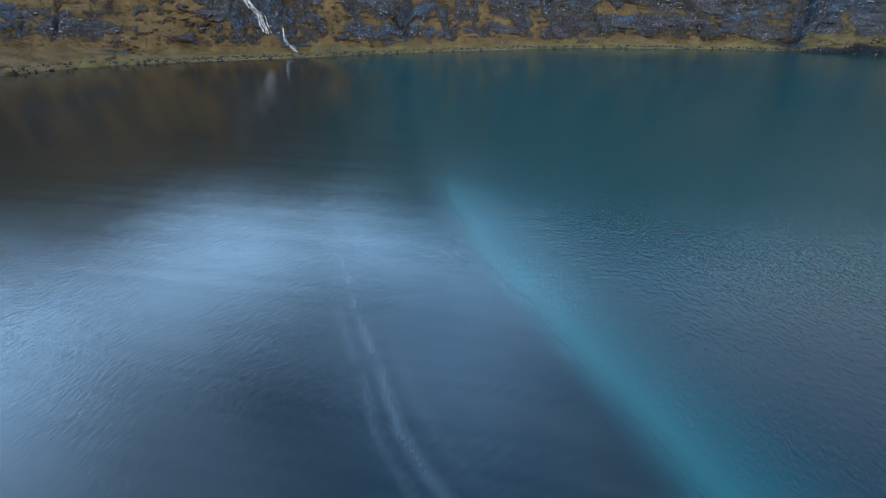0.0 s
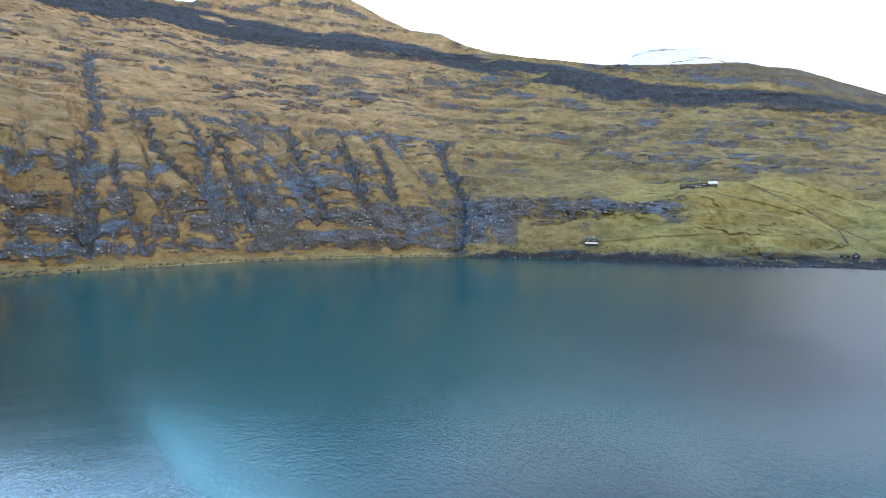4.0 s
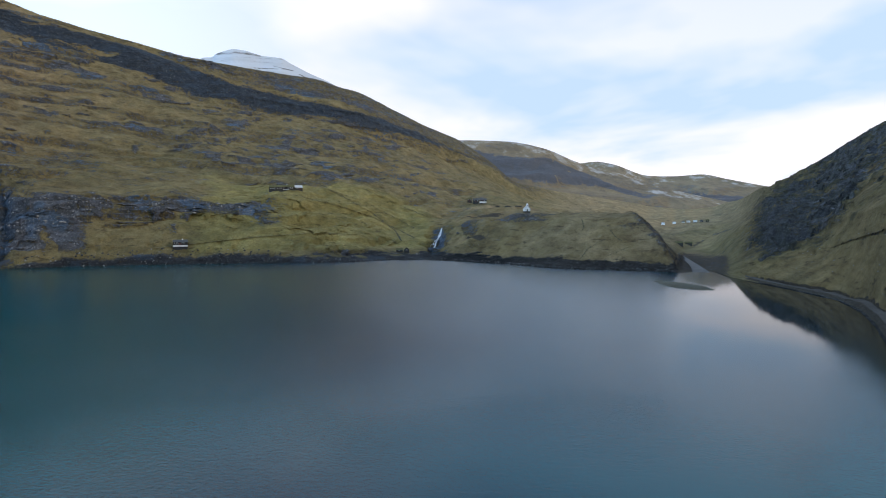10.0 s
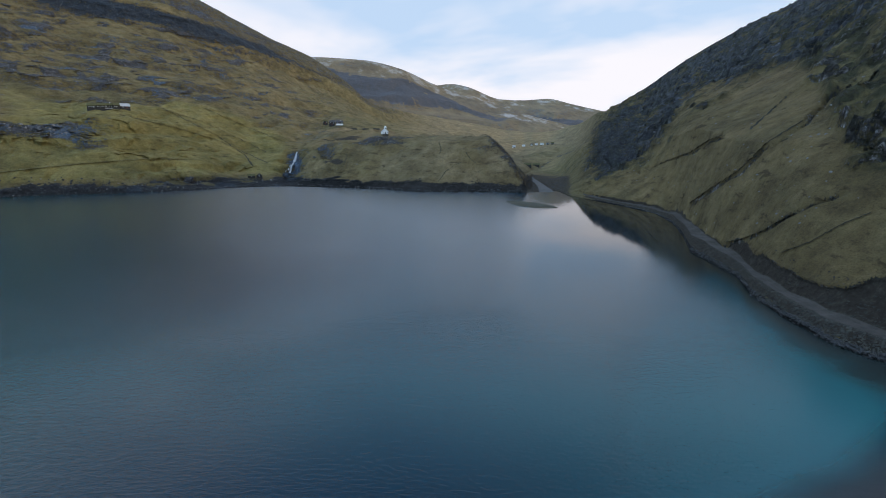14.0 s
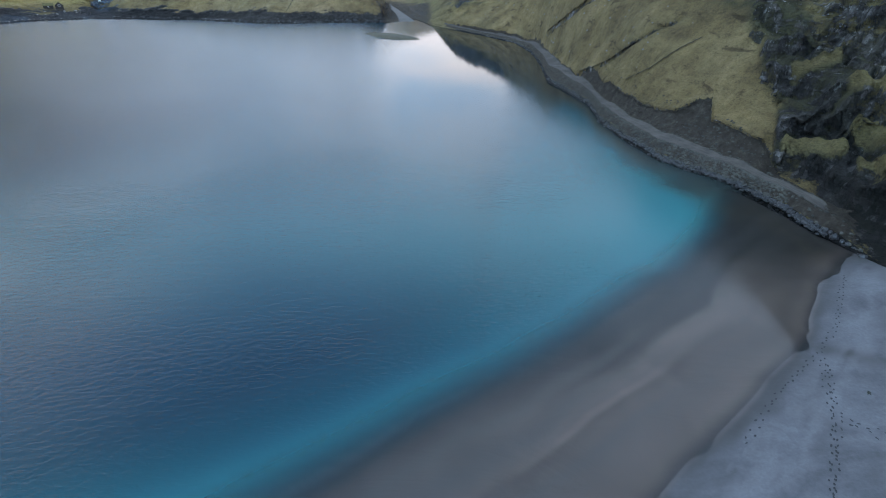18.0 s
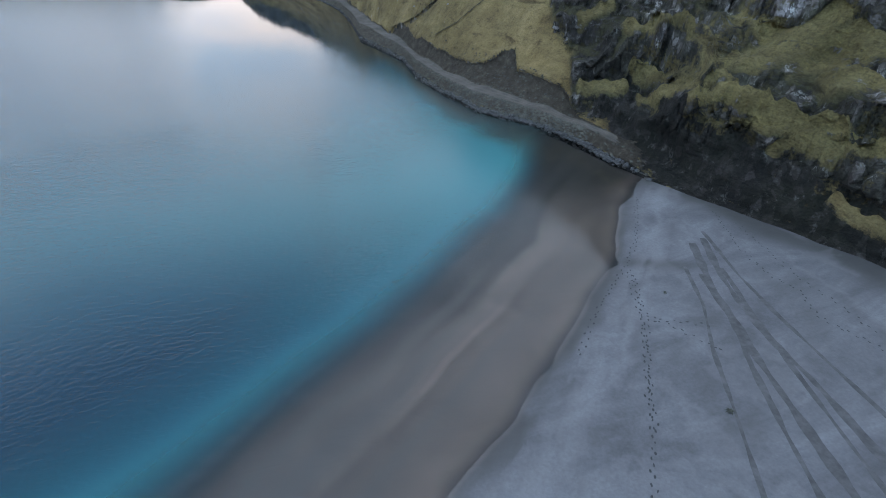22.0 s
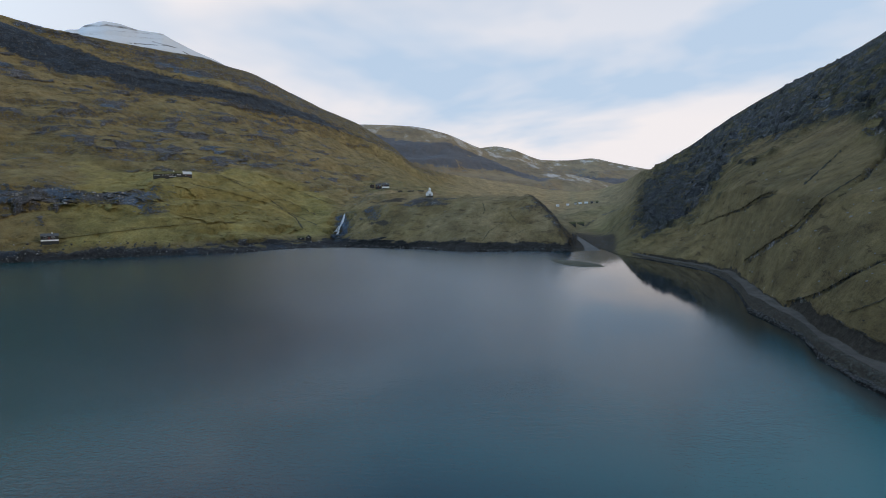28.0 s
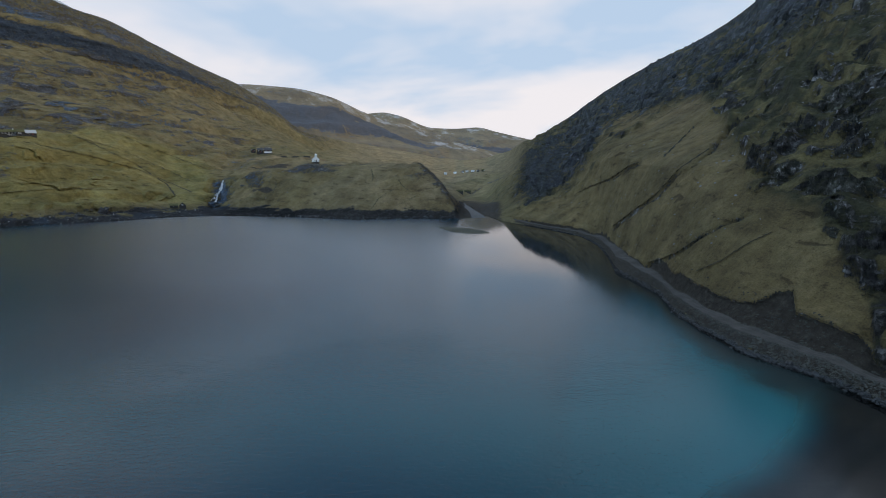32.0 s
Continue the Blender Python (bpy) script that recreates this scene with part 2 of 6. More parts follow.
def sand_material():
    m, nt, b, L = material("grey_sand")
    pos = position(nt)
    wide = noise_node(nt, 0.07, 5, 0.6, pos, 0.6)
    streak = noise_node(nt, 0.16, 6, 0.65, scaled(nt, pos, 1.0, 0.35, 1), 1.0)
    grain = noise_node(nt, 3.0, 5, 0.7, pos)
    dry = ramp_node(nt, streak.outputs[0], [(0.28, (0.053, 0.051, 0.053)), (0.46, (0.077, 0.074, 0.077)), (0.6, (0.101, 0.098, 0.102)), (0.74, (0.145, 0.14, 0.147))])
    damp = ramp_node(nt, wide.outputs[0], [(0.3, (0.03, 0.028, 0.028)), (0.7, (0.055, 0.052, 0.052))])
    colour = mix_node(nt, attribute(nt, "damp"), dry.outputs[0], damp.outputs[0])
    silt = ramp_node(nt, wide.outputs[0], [(0.3, (0.19, 0.145, 0.122)), (0.7, (0.34, 0.265, 0.225))])
    colour = mix_node(nt, attribute(nt, "silt"), colour, silt.outputs[0])
    # dark weed colour, which also paints the hillside's reflection
    colour = mix_node(nt, attribute(nt, "weed_mirror"), colour, (0.028, 0.028, 0.02))
    colour = mix_node(nt, math_node(nt, "MULTIPLY", attribute(nt, "bars"), 0.6), colour, (0.17, 0.155, 0.145))
    colour = mix_node(nt, math_node(nt, "MULTIPLY", attribute(nt, "crust"), 0.5), colour, (0.21, 0.2, 0.207))
    g = ramp_node(nt, grain.outputs[0], [(0.3, (0.82, 0.83, 0.85)), (0.7, (1.12, 1.13, 1.17))])
    bare = math_node(nt, "SUBTRACT", 1.0, math_node(nt, "MAXIMUM", attribute(nt, "silt"), attribute(nt, "damp")), True)
    L(mix_node(nt, bare, colour, g.outputs[0], "MULTIPLY"), b.inputs["Base Color"])
    b.inputs["Roughness"].default_value = 0.85
    rough = noise_node(nt, 0.9, 6, 0.7, pos, 0.5)
    relief = math_node(nt, "ADD", math_node(nt, "MULTIPLY", rough.outputs[0], 0.5), math_node(nt, "MULTIPLY", grain.outputs[0], 0.12))
    relief = math_node(nt, "MULTIPLY", relief, bare)
    L(bump_node(nt, math_node(nt, "ADD", streak.outputs[0], relief), 0.6, 0.25), b.inputs["Normal"])
    return m


def water_material():
    m = bpy.data.materials.new("lagoon_water")
    m.use_nodes = True
    nt = m.node_tree
    nt.nodes.clear()
    L = nt.links.new
    out = nt.nodes.new("ShaderNodeOutputMaterial")
    pos = position(nt)
    # colour of the water body by its depth
    deep = attribute(nt, "depth")
    body = ramp_node(nt, deep, [(0.0, (0.004, 0.05, 0.08)), (0.2, (0.0, 0.035, 0.056)), (0.5, (0.0, 0.0235, 0.043)), (1.0, (0.0, 0.027, 0.051))])
    body = mix_node(nt, attribute(nt, "green"), body.outputs[0], (0.0, 0.07, 0.077))
    body = mix_node(nt, attribute(nt, "glow"), body, (0.024, 0.15, 0.166))
    # dark shallows and the south slope's reflection, put into the water's colour
    body = mix_node(nt, attribute(nt, "shoal_mirror"), body, (0.022, 0.021, 0.018))
    # the hillside's brown reflection, put into the water's colour
    body = mix_node(nt, attribute(nt, "brown_mirror"), body, (0.034, 0.022, 0.013))
    body = mix_node(nt, attribute(nt, "slick_sheen"), body, (0.12, 0.15, 0.18))
    diffuse = nt.nodes.new("ShaderNodeBsdfDiffuse")
    L(body, diffuse.inputs["Color"])
    clear = nt.nodes.new("ShaderNodeBsdfTransparent")
    clear.inputs["Color"].default_value = (0.95, 0.93, 0.90, 1)
    under = nt.nodes.new("ShaderNodeMixShader")
    L(attribute(nt, "murk"), under.inputs[0]); L(clear.outputs[0], under.inputs[1]); L(diffuse.outputs[0], under.inputs[2])
    gloss = nt.nodes.new("ShaderNodeBsdfGlossy")
    L(attribute(nt, "ruffle"), gloss.inputs["Roughness"])
    rip = noise_node(nt, 1.9, 3, 0.62, scaled(nt, pos, 1.0, 0.55, 1), 0.5)
    swell = noise_node(nt, 0.14, 3, 0.5, pos, 0.5)
    wind = noise_node(nt, 0.016, 4, 0.6, pos, 0.8)
    gust = ramp_node(nt, wind.outputs[0], [(0.33, (0.4, 0.4, 0.4)), (0.67, (1, 1, 1))])
    height = math_node(nt, "ADD", rip.outputs[0], math_node(nt, "MULTIPLY", swell.outputs[0], 0.4))
    height = math_node(nt, "SUBTRACT", height, 0.7)
    height = math_node(nt, "MULTIPLY", math_node(nt, "MULTIPLY", height, gust.outputs[0]), attribute(nt, "open"))
    normal = bump_node(nt, height, 1.0, 0.12)
    L(normal, gloss.inputs["Normal"])
    fres = nt.nodes.new("ShaderNodeFresnel")
    fres.inputs["IOR"].default_value = 1.345
    L(normal, fres.inputs["Normal"])
    top = nt.nodes.new("ShaderNodeMixShader")
    L(fres.outputs[0], top.inputs[0]); L(under.outputs[0], top.inputs[1]); L(gloss.outputs[0], top.inputs[2])
    L(top.outputs[0], out.inputs["Surface"])
    return m


def plain_material(name, colour, rough=0.7, vary=0.25, scale=2.0, metal=0.0):
    m, nt, b, L = material(name)
    n = noise_node(nt, scale, 6, 0.65, position(nt))
    lo, hi = tuple(c * (1 - vary) for c in colour), tuple(min(1, c * (1 + vary)) for c in colour)
    L(ramp_node(nt, n.outputs[0], [(0.3, lo), (0.7, hi)]).outputs[0], b.inputs["Base Color"])
    b.inputs["Roughness"].default_value, b.inputs["Metallic"].default_value = rough, metal
    L(bump_node(nt, n.outputs[0], 0.4, 0.05), b.inputs["Normal"])
    return m


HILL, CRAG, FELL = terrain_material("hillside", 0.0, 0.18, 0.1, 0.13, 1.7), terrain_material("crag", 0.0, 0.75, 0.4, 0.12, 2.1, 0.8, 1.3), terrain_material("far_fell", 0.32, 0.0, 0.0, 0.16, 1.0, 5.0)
SAND, WATER = sand_material(), water_material()

# ---- noise ----
def _hash(ix, iy, iz, seed):
    h = (ix.astype(np.int64) * 374761393 + iy.astype(np.int64) * 668265263 + iz.astype(np.int64) * 2147483647 + seed * 974711) & 0xFFFFFFFF
    h = ((h ^ (h >> 13)) * 1274126177) & 0xFFFFFFFF
    h = ((h ^ (h >> 16)) * 2246822519) & 0xFFFFFFFF
    return ((h ^ (h >> 15)) & 0xFFFFFF) / float(0xFFFFFF)


def vnoise(x, y, z, seed=0):
    """Value noise, 0 to 1."""
    x, y, z = np.broadcast_arrays(x, y, z)
    fx, fy, fz = np.floor(x), np.floor(y), np.floor(z)
    u, v, w = x - fx, y - fy, z - fz
    u, v, w = u * u * (3 - 2 * u), v * v * (3 - 2 * v), w * w * (3 - 2 * w)
    total = 0
    for dx in (0, 1):
        for dy in (0, 1):
            for dz in (0, 1):
                total = total + _hash(fx + dx, fy + dy, fz + dz, seed) * (u if dx else 1 - u) * (v if dy else 1 - v) * (w if dz else 1 - w)
    return total


def fbm(x, y, z, octaves=4, seed=0, gain=0.5):
    total, amp, norm = 0, 1.0, 0.0
    for k in range(octaves):
        f = 2.03 ** k
        total = total + amp * vnoise(x * f + 17.3 * k, y * f - 9.1 * k, z * f + 4.7 * k, seed + k)
        norm += amp
        amp *= gain
    return total / norm


def smooth(a, b, x):
    t = np.clip((x - a) / (b - a), 0, 1)
    return t * t * (3 - 2 * t)


def pchip(xs, ys, x):
    """Monotone cubic interpolation."""
    xs, ys = np.asarray(xs, float), np.asarray(ys, float)
    h, d = np.diff(xs), np.diff(ys) / np.diff(xs)
    m = np.zeros(len(xs))
    same = d[:-1] * d[1:] > 0
    w1, w2 = 2 * h[1:] + h[:-1], h[1:] + 2 * h[:-1]
    with np.errstate(divide="ignore", invalid="ignore"):
        m[1:-1] = np.where(same, (w1 + w2) / (w1 / d[:-1] + w2 / d[1:]), 0)
    m[0], m[-1] = d[0], d[-1]
    i = np.clip(np.searchsorted(xs, x) - 1, 0, len(xs) - 2)
    t = (x - xs[i]) / h[i]
    return ((1 + 2 * t) * (1 - t) ** 2 * ys[i] + t * (1 - t) ** 2 * h[i] * m[i] + t * t * (3 - 2 * t) * ys[i + 1] + t * t * (t - 1) * h[i] * m[i + 1])


def polyline_distance(px, py, line):
    """Distance to a polyline, positive on its left-hand side."""
    best, sign = np.full(px.shape, 1e9), np.ones(px.shape)
    for (ax, ay), (bx, by) in zip(line[:-1], line[1:]):
        dx, dy = bx - ax, by - ay
        t = np.clip(((px - ax) * dx + (py - ay) * dy) / (dx * dx + dy * dy), 0, 1)
        d = np.hypot(px - ax - t * dx, py - ay - t * dy)
        side = np.where(dx * (py - ay) - dy * (px - ax) >= 0, 1.0, -1.0)
        closer = d < best - 1e-6
        best, sign = np.where(closer, d, best), np.where(closer, side, sign)
    return best * sign


# ---- the land: feature lines round the lagoon, by bearing from its north beach ----
# bearing in degrees, clockwise from +y; FAR: distance in metres, HIGH: height in metres
STATIONS = [-50, -43, -35, -22, -11, -2.8, 5, 11.3, 15.4, 20, 24.5, 27, 33, 37.5, 42, 47.5, 54, 59, 62, 65, 68.3, 72, 77, 83, 84.8, 86.8, 88, 90, 91.8, 94.4, 98, 103, 107, 112, 119, 127, 134, 143, 153, 164, 185, 210, 235, 252, 264, 282, 295, 310]
FAR_1 = [350, 372, 391, 402, 436, 465, 500, 520, 532, 542, 546, 546, 538, 534, 528, 518, 520, 548, 545, 530, 510, 484, 448, 450, 446, 444, 452, 474, 424, 395, 356, 247, 167, 133, 113, 97, 88, 80, 75, 71, 70, 84, 140, 260, 600, 520, 320, 350]
HIGH_1 = [0.3, 0.3, 0.3, 0.3, 0.3, 0.3, 0.3, 0.3, 0.3, 0.3, 0.3, 0.3, 0.3, 0.3, 0.3, 0.3, 0.3, 0.3, 0.3, 0.3, 0.3, 0.3, 0.3, 0.3, 0.3, 0.3, 0.3, 0.3, 0.3, 0.3, 0.3, 0.3, 0.3, 0.3, 0.3, 0.2, 0.0, -0.4, -0.4, -0.4, -0.4, -0.4, -0.4, -0.4, 0.2, 0.2, 0.2, 0.3]
FAR_2 = [385, 402, 420, 440, 462, 490, 522, 540, 552, 562, 572, 585, 588, 597, 590, 570, 552, 575, 572, 560, 525, 498, 460, 461, 456, 452, 470, 500, 450, 415, 378, 268, 190, 150, 130, 113, 95, 82.5, 77.5, 73.5, 73, 88, 146, 270, 640, 560, 350, 385]
HIGH_2 = [12, 10, 7, 4.5, 5, 5, 5, 4, 4, 4, 9, 33.0, 40.1, 45.4, 44.3, 32.0, 7, 4, 3, 4, 5, 5, 5, 5, 4.5, 3, 0.9, 0.9, 3, 4, 4, 3.4, 3.2, 3.2, 3.2, 3, 2, 2, 2, 2, 2, 2, 2, 2, 0.6, 0.8, 12, 12]
FAR_3 = [470, 478, 485, 500, 530, 560, 590, 608, 617, 625, 618, 604, 608, 615, 606, 640, 680, 700, 660, 630, 600, 575, 535, 515, 492, 470, 600, 680, 560, 520, 480, 345, 255, 205, 172, 140, 106, 88, 82, 78, 78, 95, 158, 290, 700, 620, 430, 470]
HIGH_3 = [70, 66, 70, 80.5, 66.5, 66.3, 70.1, 71.1, 68.4, 63.4, 52.3, 61.4, 64.2, 66.2, 55.6, 64.1, 52.8, 32.6, 25.8, 30.6, 41.3, 44.5, 44.3, 43.5, 30.7, 13.7, 1.2, 2, 12, 30.5, 36.7, 45.2, 39.0, 38.6, 38, 26, 15, 13, 13, 13, 13, 13, 13, 10, 1, 1, 60, 70]
FAR_4 = [600, 608, 620, 640, 680, 715, 745, 762, 770, 780, 785, 795, 800, 780, 750, 720, 780, 800, 780, 760, 680, 650, 600, 560, 520, 484, 700, 760, 700, 640, 620, 480, 385, 325, 270, 222, 185, 150, 140, 136, 136, 160, 260, 400, 800, 700, 580, 600]
HIGH_4 = [130.0, 124.8, 122.1, 136.4, 136.6, 141.9, 146.3, 148.9, 144.6, 137.7, 128.6, 124.2, 116.3, 106.0, 95.3, 83.5, 90.5, 75.5, 62.2, 50.9, 49.8, 49.8, 47.6, 47.4, 35.0, 14, 2, 4, 25, 43.9, 58.8, 68.6, 65.3, 69.2, 77.8, 78.2, 77.7, 64.2, 62.2, 61.4, 61.4, 63.2, 66.9, 56.0, 1, 1.5, 116.5, 130.0]
FAR_5 = [760, 768, 780, 800, 850, 890, 920, 940, 950, 960, 970, 975, 975, 965, 950, 950, 960, 1000, 1020, 1050, 1060, 1050, 800, 700, 640, 640, 800, 900, 900, 800, 800, 650, 550, 480, 420, 360, 310, 255, 240, 236, 236, 270, 400, 560, 900, 800, 740, 760]
HIGH_5 = [210.5, 203.9, 193.7, 209.4, 231.2, 240.5, 247.4, 252.0, 245.6, 239.1, 232.3, 228.1, 213.9, 194.8, 177.0, 160.1, 144.4, 122.5, 109.9, 99.2, 88.7, 75.3, 37.8, 15, 10, 5, 6, 14, 38, 60.1, 82.5, 101.0, 102.5, 111.0, 132.0, 143.0, 144.8, 130.3, 127.1, 128.0, 128.0, 128.0, 127.3, 93.9, 1, 2, 192.3, 210.5]
FAR_6 = [850, 880, 930, 960, 1040, 1080, 1110, 1130, 1140, 1150, 1140, 1135, 1130, 1130, 1130, 1150, 1180, 1250, 1320, 1400, 1450, 1500, 1600, 1300, 1000, 1000, 1000, 1050, 1100, 930, 880, 850, 750, 680, 620, 540, 480, 420, 400, 400, 400, 440, 600, 760, 1000, 900, 850, 850]
HIGH_6 = [278.7, 280.7, 279.0, 295.8, 354.9, 363.1, 374.4, 378.3, 372.7, 366.9, 351.1, 343.4, 320.9, 293.8, 275.2, 256.5, 243.1, 221.8, 208.8, 194.5, 161.9, 118.9, 90.9, 41.8, 31.5, 24.5, 28.9, 35.0, 42.7, 77.3, 101.2, 139.4, 151.1, 167.2, 209.3, 231.5, 243.7, 235.3, 234.4, 238.8, 238.8, 230.9, 218.4, 155.4, 1, 3, 262.8, 278.7]
FAR_7 = [865, 895, 945, 975, 1050, 1090, 1120, 1140, 1150, 1160, 1155, 1150, 1148, 1150, 1150, 1175, 1200, 1270, 1340, 1420, 1480, 1550, 1800, 1700, 1700, 1700, 1600, 1600, 1600, 1060, 1040, 1060, 1000, 920, 860, 760, 690, 620, 600, 600, 600, 650, 850, 1000, 1200, 1000, 870, 865]
HIGH_7 = [302.8, 305.2, 291.8, 310.9, 372.1, 382.9, 394.6, 398.8, 397.6, 394.1, 383.7, 375.6, 357.7, 336.7, 321.7, 306.3, 285.7, 254.4, 242.4, 227.0, 190.6, 138.0, 123.0, 70.6, 58.7, 52.8, 49.0, 51.8, 68.5, 94.3, 126.0, 184.0, 211.3, 235.6, 302.9, 342.1, 371.5, 371.6, 374.5, 381.4, 381.4, 366.2, 344.4, 229.4, 1, 4, 284.5, 302.8]
FAR_8 = [950, 970, 1000, 1020, 1090, 1160, 1240, 1280, 1270, 1260, 1220, 1200, 1185, 1185, 1190, 1230, 1300, 1400, 1480, 1550, 1600, 1650, 2000, 2200, 2200, 2200, 2000, 2000, 1900, 1180, 1180, 1240, 1250, 1200, 1100, 1000, 920, 850, 800, 800, 800, 850, 1050, 1250, 1500, 1200, 950, 950]
HIGH_8 = [352.9, 350.2, 321.7, 335.2, 400.8, 440.1, 511.0, 539.2, 507.3, 456.6, 419.7, 404.2, 374.8, 359.2, 350.5, 353.1, 355.5, 327.5, 306.6, 286.0, 234.3, 162.0, 153.8, 127.2, 111.8, 104.1, 94.4, 101.3, 114.6, 109.6, 148.6, 226.9, 272.3, 314.2, 394.5, 459.5, 513.9, 535.7, 525.2, 534.9, 534.9, 506.2, 448.6, 300.7, 1, 6, 325.4, 352.9]
# the shore road's side of the lagoon, finer: bearing, distance of the waterline, distance of the road's upper edge
SHORE_AT = [90, 91.8, 94.6, 97.6, 100, 101.7, 102.8, 103.5, 105.6, 107.8, 109, 112, 115, 118, 121, 124, 127.3, 130.5, 134, 140]
SHORE_FAR = [474, 423, 382, 345, 318, 277, 232, 198, 182, 166, 146, 128.5, 118, 113, 109.5, 105, 98.5, 91.5, 88, 82]
ROAD_FAR = [500, 446, 402, 368, 342, 318, 286, 262, 214, 187, 170, 145, 131, 125, 117.5, 112, 107, 101.5, 94, 84.5]
CREST_AT = [-26, -23.5, -20.2, -15.7, -14.8, -13, -11.2, -8.3, -2.1, -1.1, 0.6, 3.3, 4.5, 7.3, 11.4, 13.7, 16, 19, 21.9, 24.8, 27.6, 30.4, 34.7, 38.3, 43.1, 47.5, 51.5, 54]
CREST_EL = [16.0, 16.1, 16.55, 16.8, 17.4, 18.0, 18.6, 18.9, 19.25, 19.8, 20.3, 20.5, 21.1, 21.4, 21.5, 20.8, 19.75, 18.6, 18.4, 17.25, 16.6, 16.2, 15.65, 15.1, 14.75, 14.45, 14.2, 13.8]
FEATURES = [(FAR_1, HIGH_1), (FAR_2, HIGH_2), (FAR_3, HIGH_3), (FAR_4, HIGH_4), (FAR_5, HIGH_5), (FAR_6, HIGH_6), (FAR_7, HIGH_7), (FAR_8, HIGH_8)]
ROWS = [4, 26, 100, 112, 84, 70, 20, 36, 6, 5]


def shore_far(az):
    """Distance of the waterline by bearing."""
    wrapped = np.where(az < -50, az + 360, az)
    own = smooth(90.5, 92, az) * (1 - smooth(132.5, 135, az))
    return pchip(STATIONS, FAR_1, wrapped) * (1 - own) + own * np.interp(az, SHORE_AT, SHORE_FAR)


def land_columns():
    fine = np.arange(-54, 161.01, 0.09)
    coarse = np.arange(162.5, 305.01, 1.5)
    return np.concatenate([fine, coarse])


def land_grid(az):
    """Distances and heights of the land sheet, rows outwards, columns by bearing."""
    wrapped = np.where(az < -50, az + 360, az)
    lines = [(pchip(STATIONS, far, wrapped), pchip(STATIONS, high, wrapped)) for far, high in FEATURES]
    own = smooth(90.5, 92, az) * (1 - smooth(132.5, 135, az))
    lines[0] = (shore_far(az), lines[0][1])
    lines[1] = (lines[1][0] * (1 - own) + own * np.interp(az, SHORE_AT, ROAD_FAR), lines[1][1])
    # the stepped crest of the north wall
    ours = smooth(-26, -23, az) * (1 - smooth(50, 54, az))
    lines[7] = (lines[7][0], lines[7][1] * (1 - ours) + ours * (35 + lines[7][0] * np.tan(np.radians(np.interp(az, CREST_AT, CREST_EL)))))
    r1, r8, z8 = lines[0][0], lines[7][0], lines[7][1]
    # the foot wanders a little from the plan
    lines = [(r1 - 7, np.full(az.shape, -13.0))] + lines + [(r8 + 350, z8 * 0.62), (np.full(az.shape, 4600.0), np.full(az.shape, -5.0))]
    rr, zz, zone = [], [], []
    for k, n in enumerate(ROWS):
        (ra, za), (rb, zb) = lines[k], lines[k + 1]
        for j in range(n):
            t = j / n
            rr.append(ra + (rb - ra) * t)
            zz.append(za + (zb - za) * t)
            zone.append(k + t)
    rr.append(lines[-1][0]); zz.append(lines[-1][1]); zone.append(len(ROWS))
    return np.array(rr), np.array(zz), np.array(zone)


def bend(v, soft):
    """Round off the kinks between the feature lines."""
    out = v.copy()
    for _ in range(soft):
        out[1:-1] = 0.25 * out[:-2] + 0.5 * out[1:-1] + 0.25 * out[2:]
    return out


def gully(azd, el, line, width):
    """How near a vertex lies to a gully that runs down a slope, 0 to 1."""
    els = np.array([p[1] for p in line]); azs = np.array([p[0] for p in line])
    centre = np.interp(el, els, azs)
    inside = smooth(els[0] - 0.6, els[0] + 0.3, el) * (1 - smooth(els[-1] - 0.3, els[-1] + 0.8, el))
    return np.exp(-((azd - centre) / width) ** 2) * inside


AZ = land_columns()
RR, ZZ, ZONE = land_grid(AZ)
ZZ = bend(ZZ, 3)
# the smoothing lowers the crest of the north wall: set it back
OURS = smooth(-26, -23, AZ) * (1 - smooth(50, 54, AZ))
top_row = int(np.argmin(np.abs(ZONE - 8.0)))
ZZ += (OURS * (35 + RR[top_row] * np.tan(np.radians(np.interp(AZ, CREST_AT, CREST_EL))) - ZZ[top_row]))[None, :] * np.exp(-((ZONE - 8.0) / 0.3) ** 2)[:, None]
AA = np.broadcast_to(AZ, RR.shape)
SA, CA = np.sin(np.radians(AA)), np.cos(np.radians(AA))
ZN = np.broadcast_to(ZONE[:, None], RR.shape)
AW = np.where(AA > 200, AA - 360, AA)
# the shore road lies on a level bank
banked = smooth(91.5, 94.5, AW) * (1 - smooth(131, 135, AW)) * (ZN > 1) * (ZN < 2.0)
ZZ = ZZ * (1 - banked) + banked * (0.3 + 2.3 * smooth(1.02, 1.4, ZN) + 0.4 * smooth(1.75, 2.0, ZN)) * (0.4 + 0.6 * smooth(98, 107, AW))
EL = np.degrees(np.arctan2(ZZ - 35.0, RR))
X, Y = RR * SA, RR * CA
U = np.radians(AW) * 560.0

# which slope a vertex belongs to
north = 1 - smooth(62, 74, AW)
north = np.where(AW < -70, 0.6, north)
south = smooth(91.5, 95, AW)
head = smooth(62, 68, AW) * (1 - smooth(88, 90, AW))
above = smooth(1.0, 2.2, ZN) * (1 - smooth(8.2, 9.0, ZN))
wander = fbm(X / 90, Y / 90, ZZ / 90, 4, 11)
crag = fbm(X / 26, Y / 26, ZZ / 18, 4, 23)
knob = fbm(X / 7, Y / 7, ZZ / 6, 4, 31)


# the dark brow where the headland breaks off to the river
CLIFF_EL, CLIFF_AZ = [-4.29, -2.42, -0.49, 1.3], [87.73, 86.51, 85.05, 83.34]


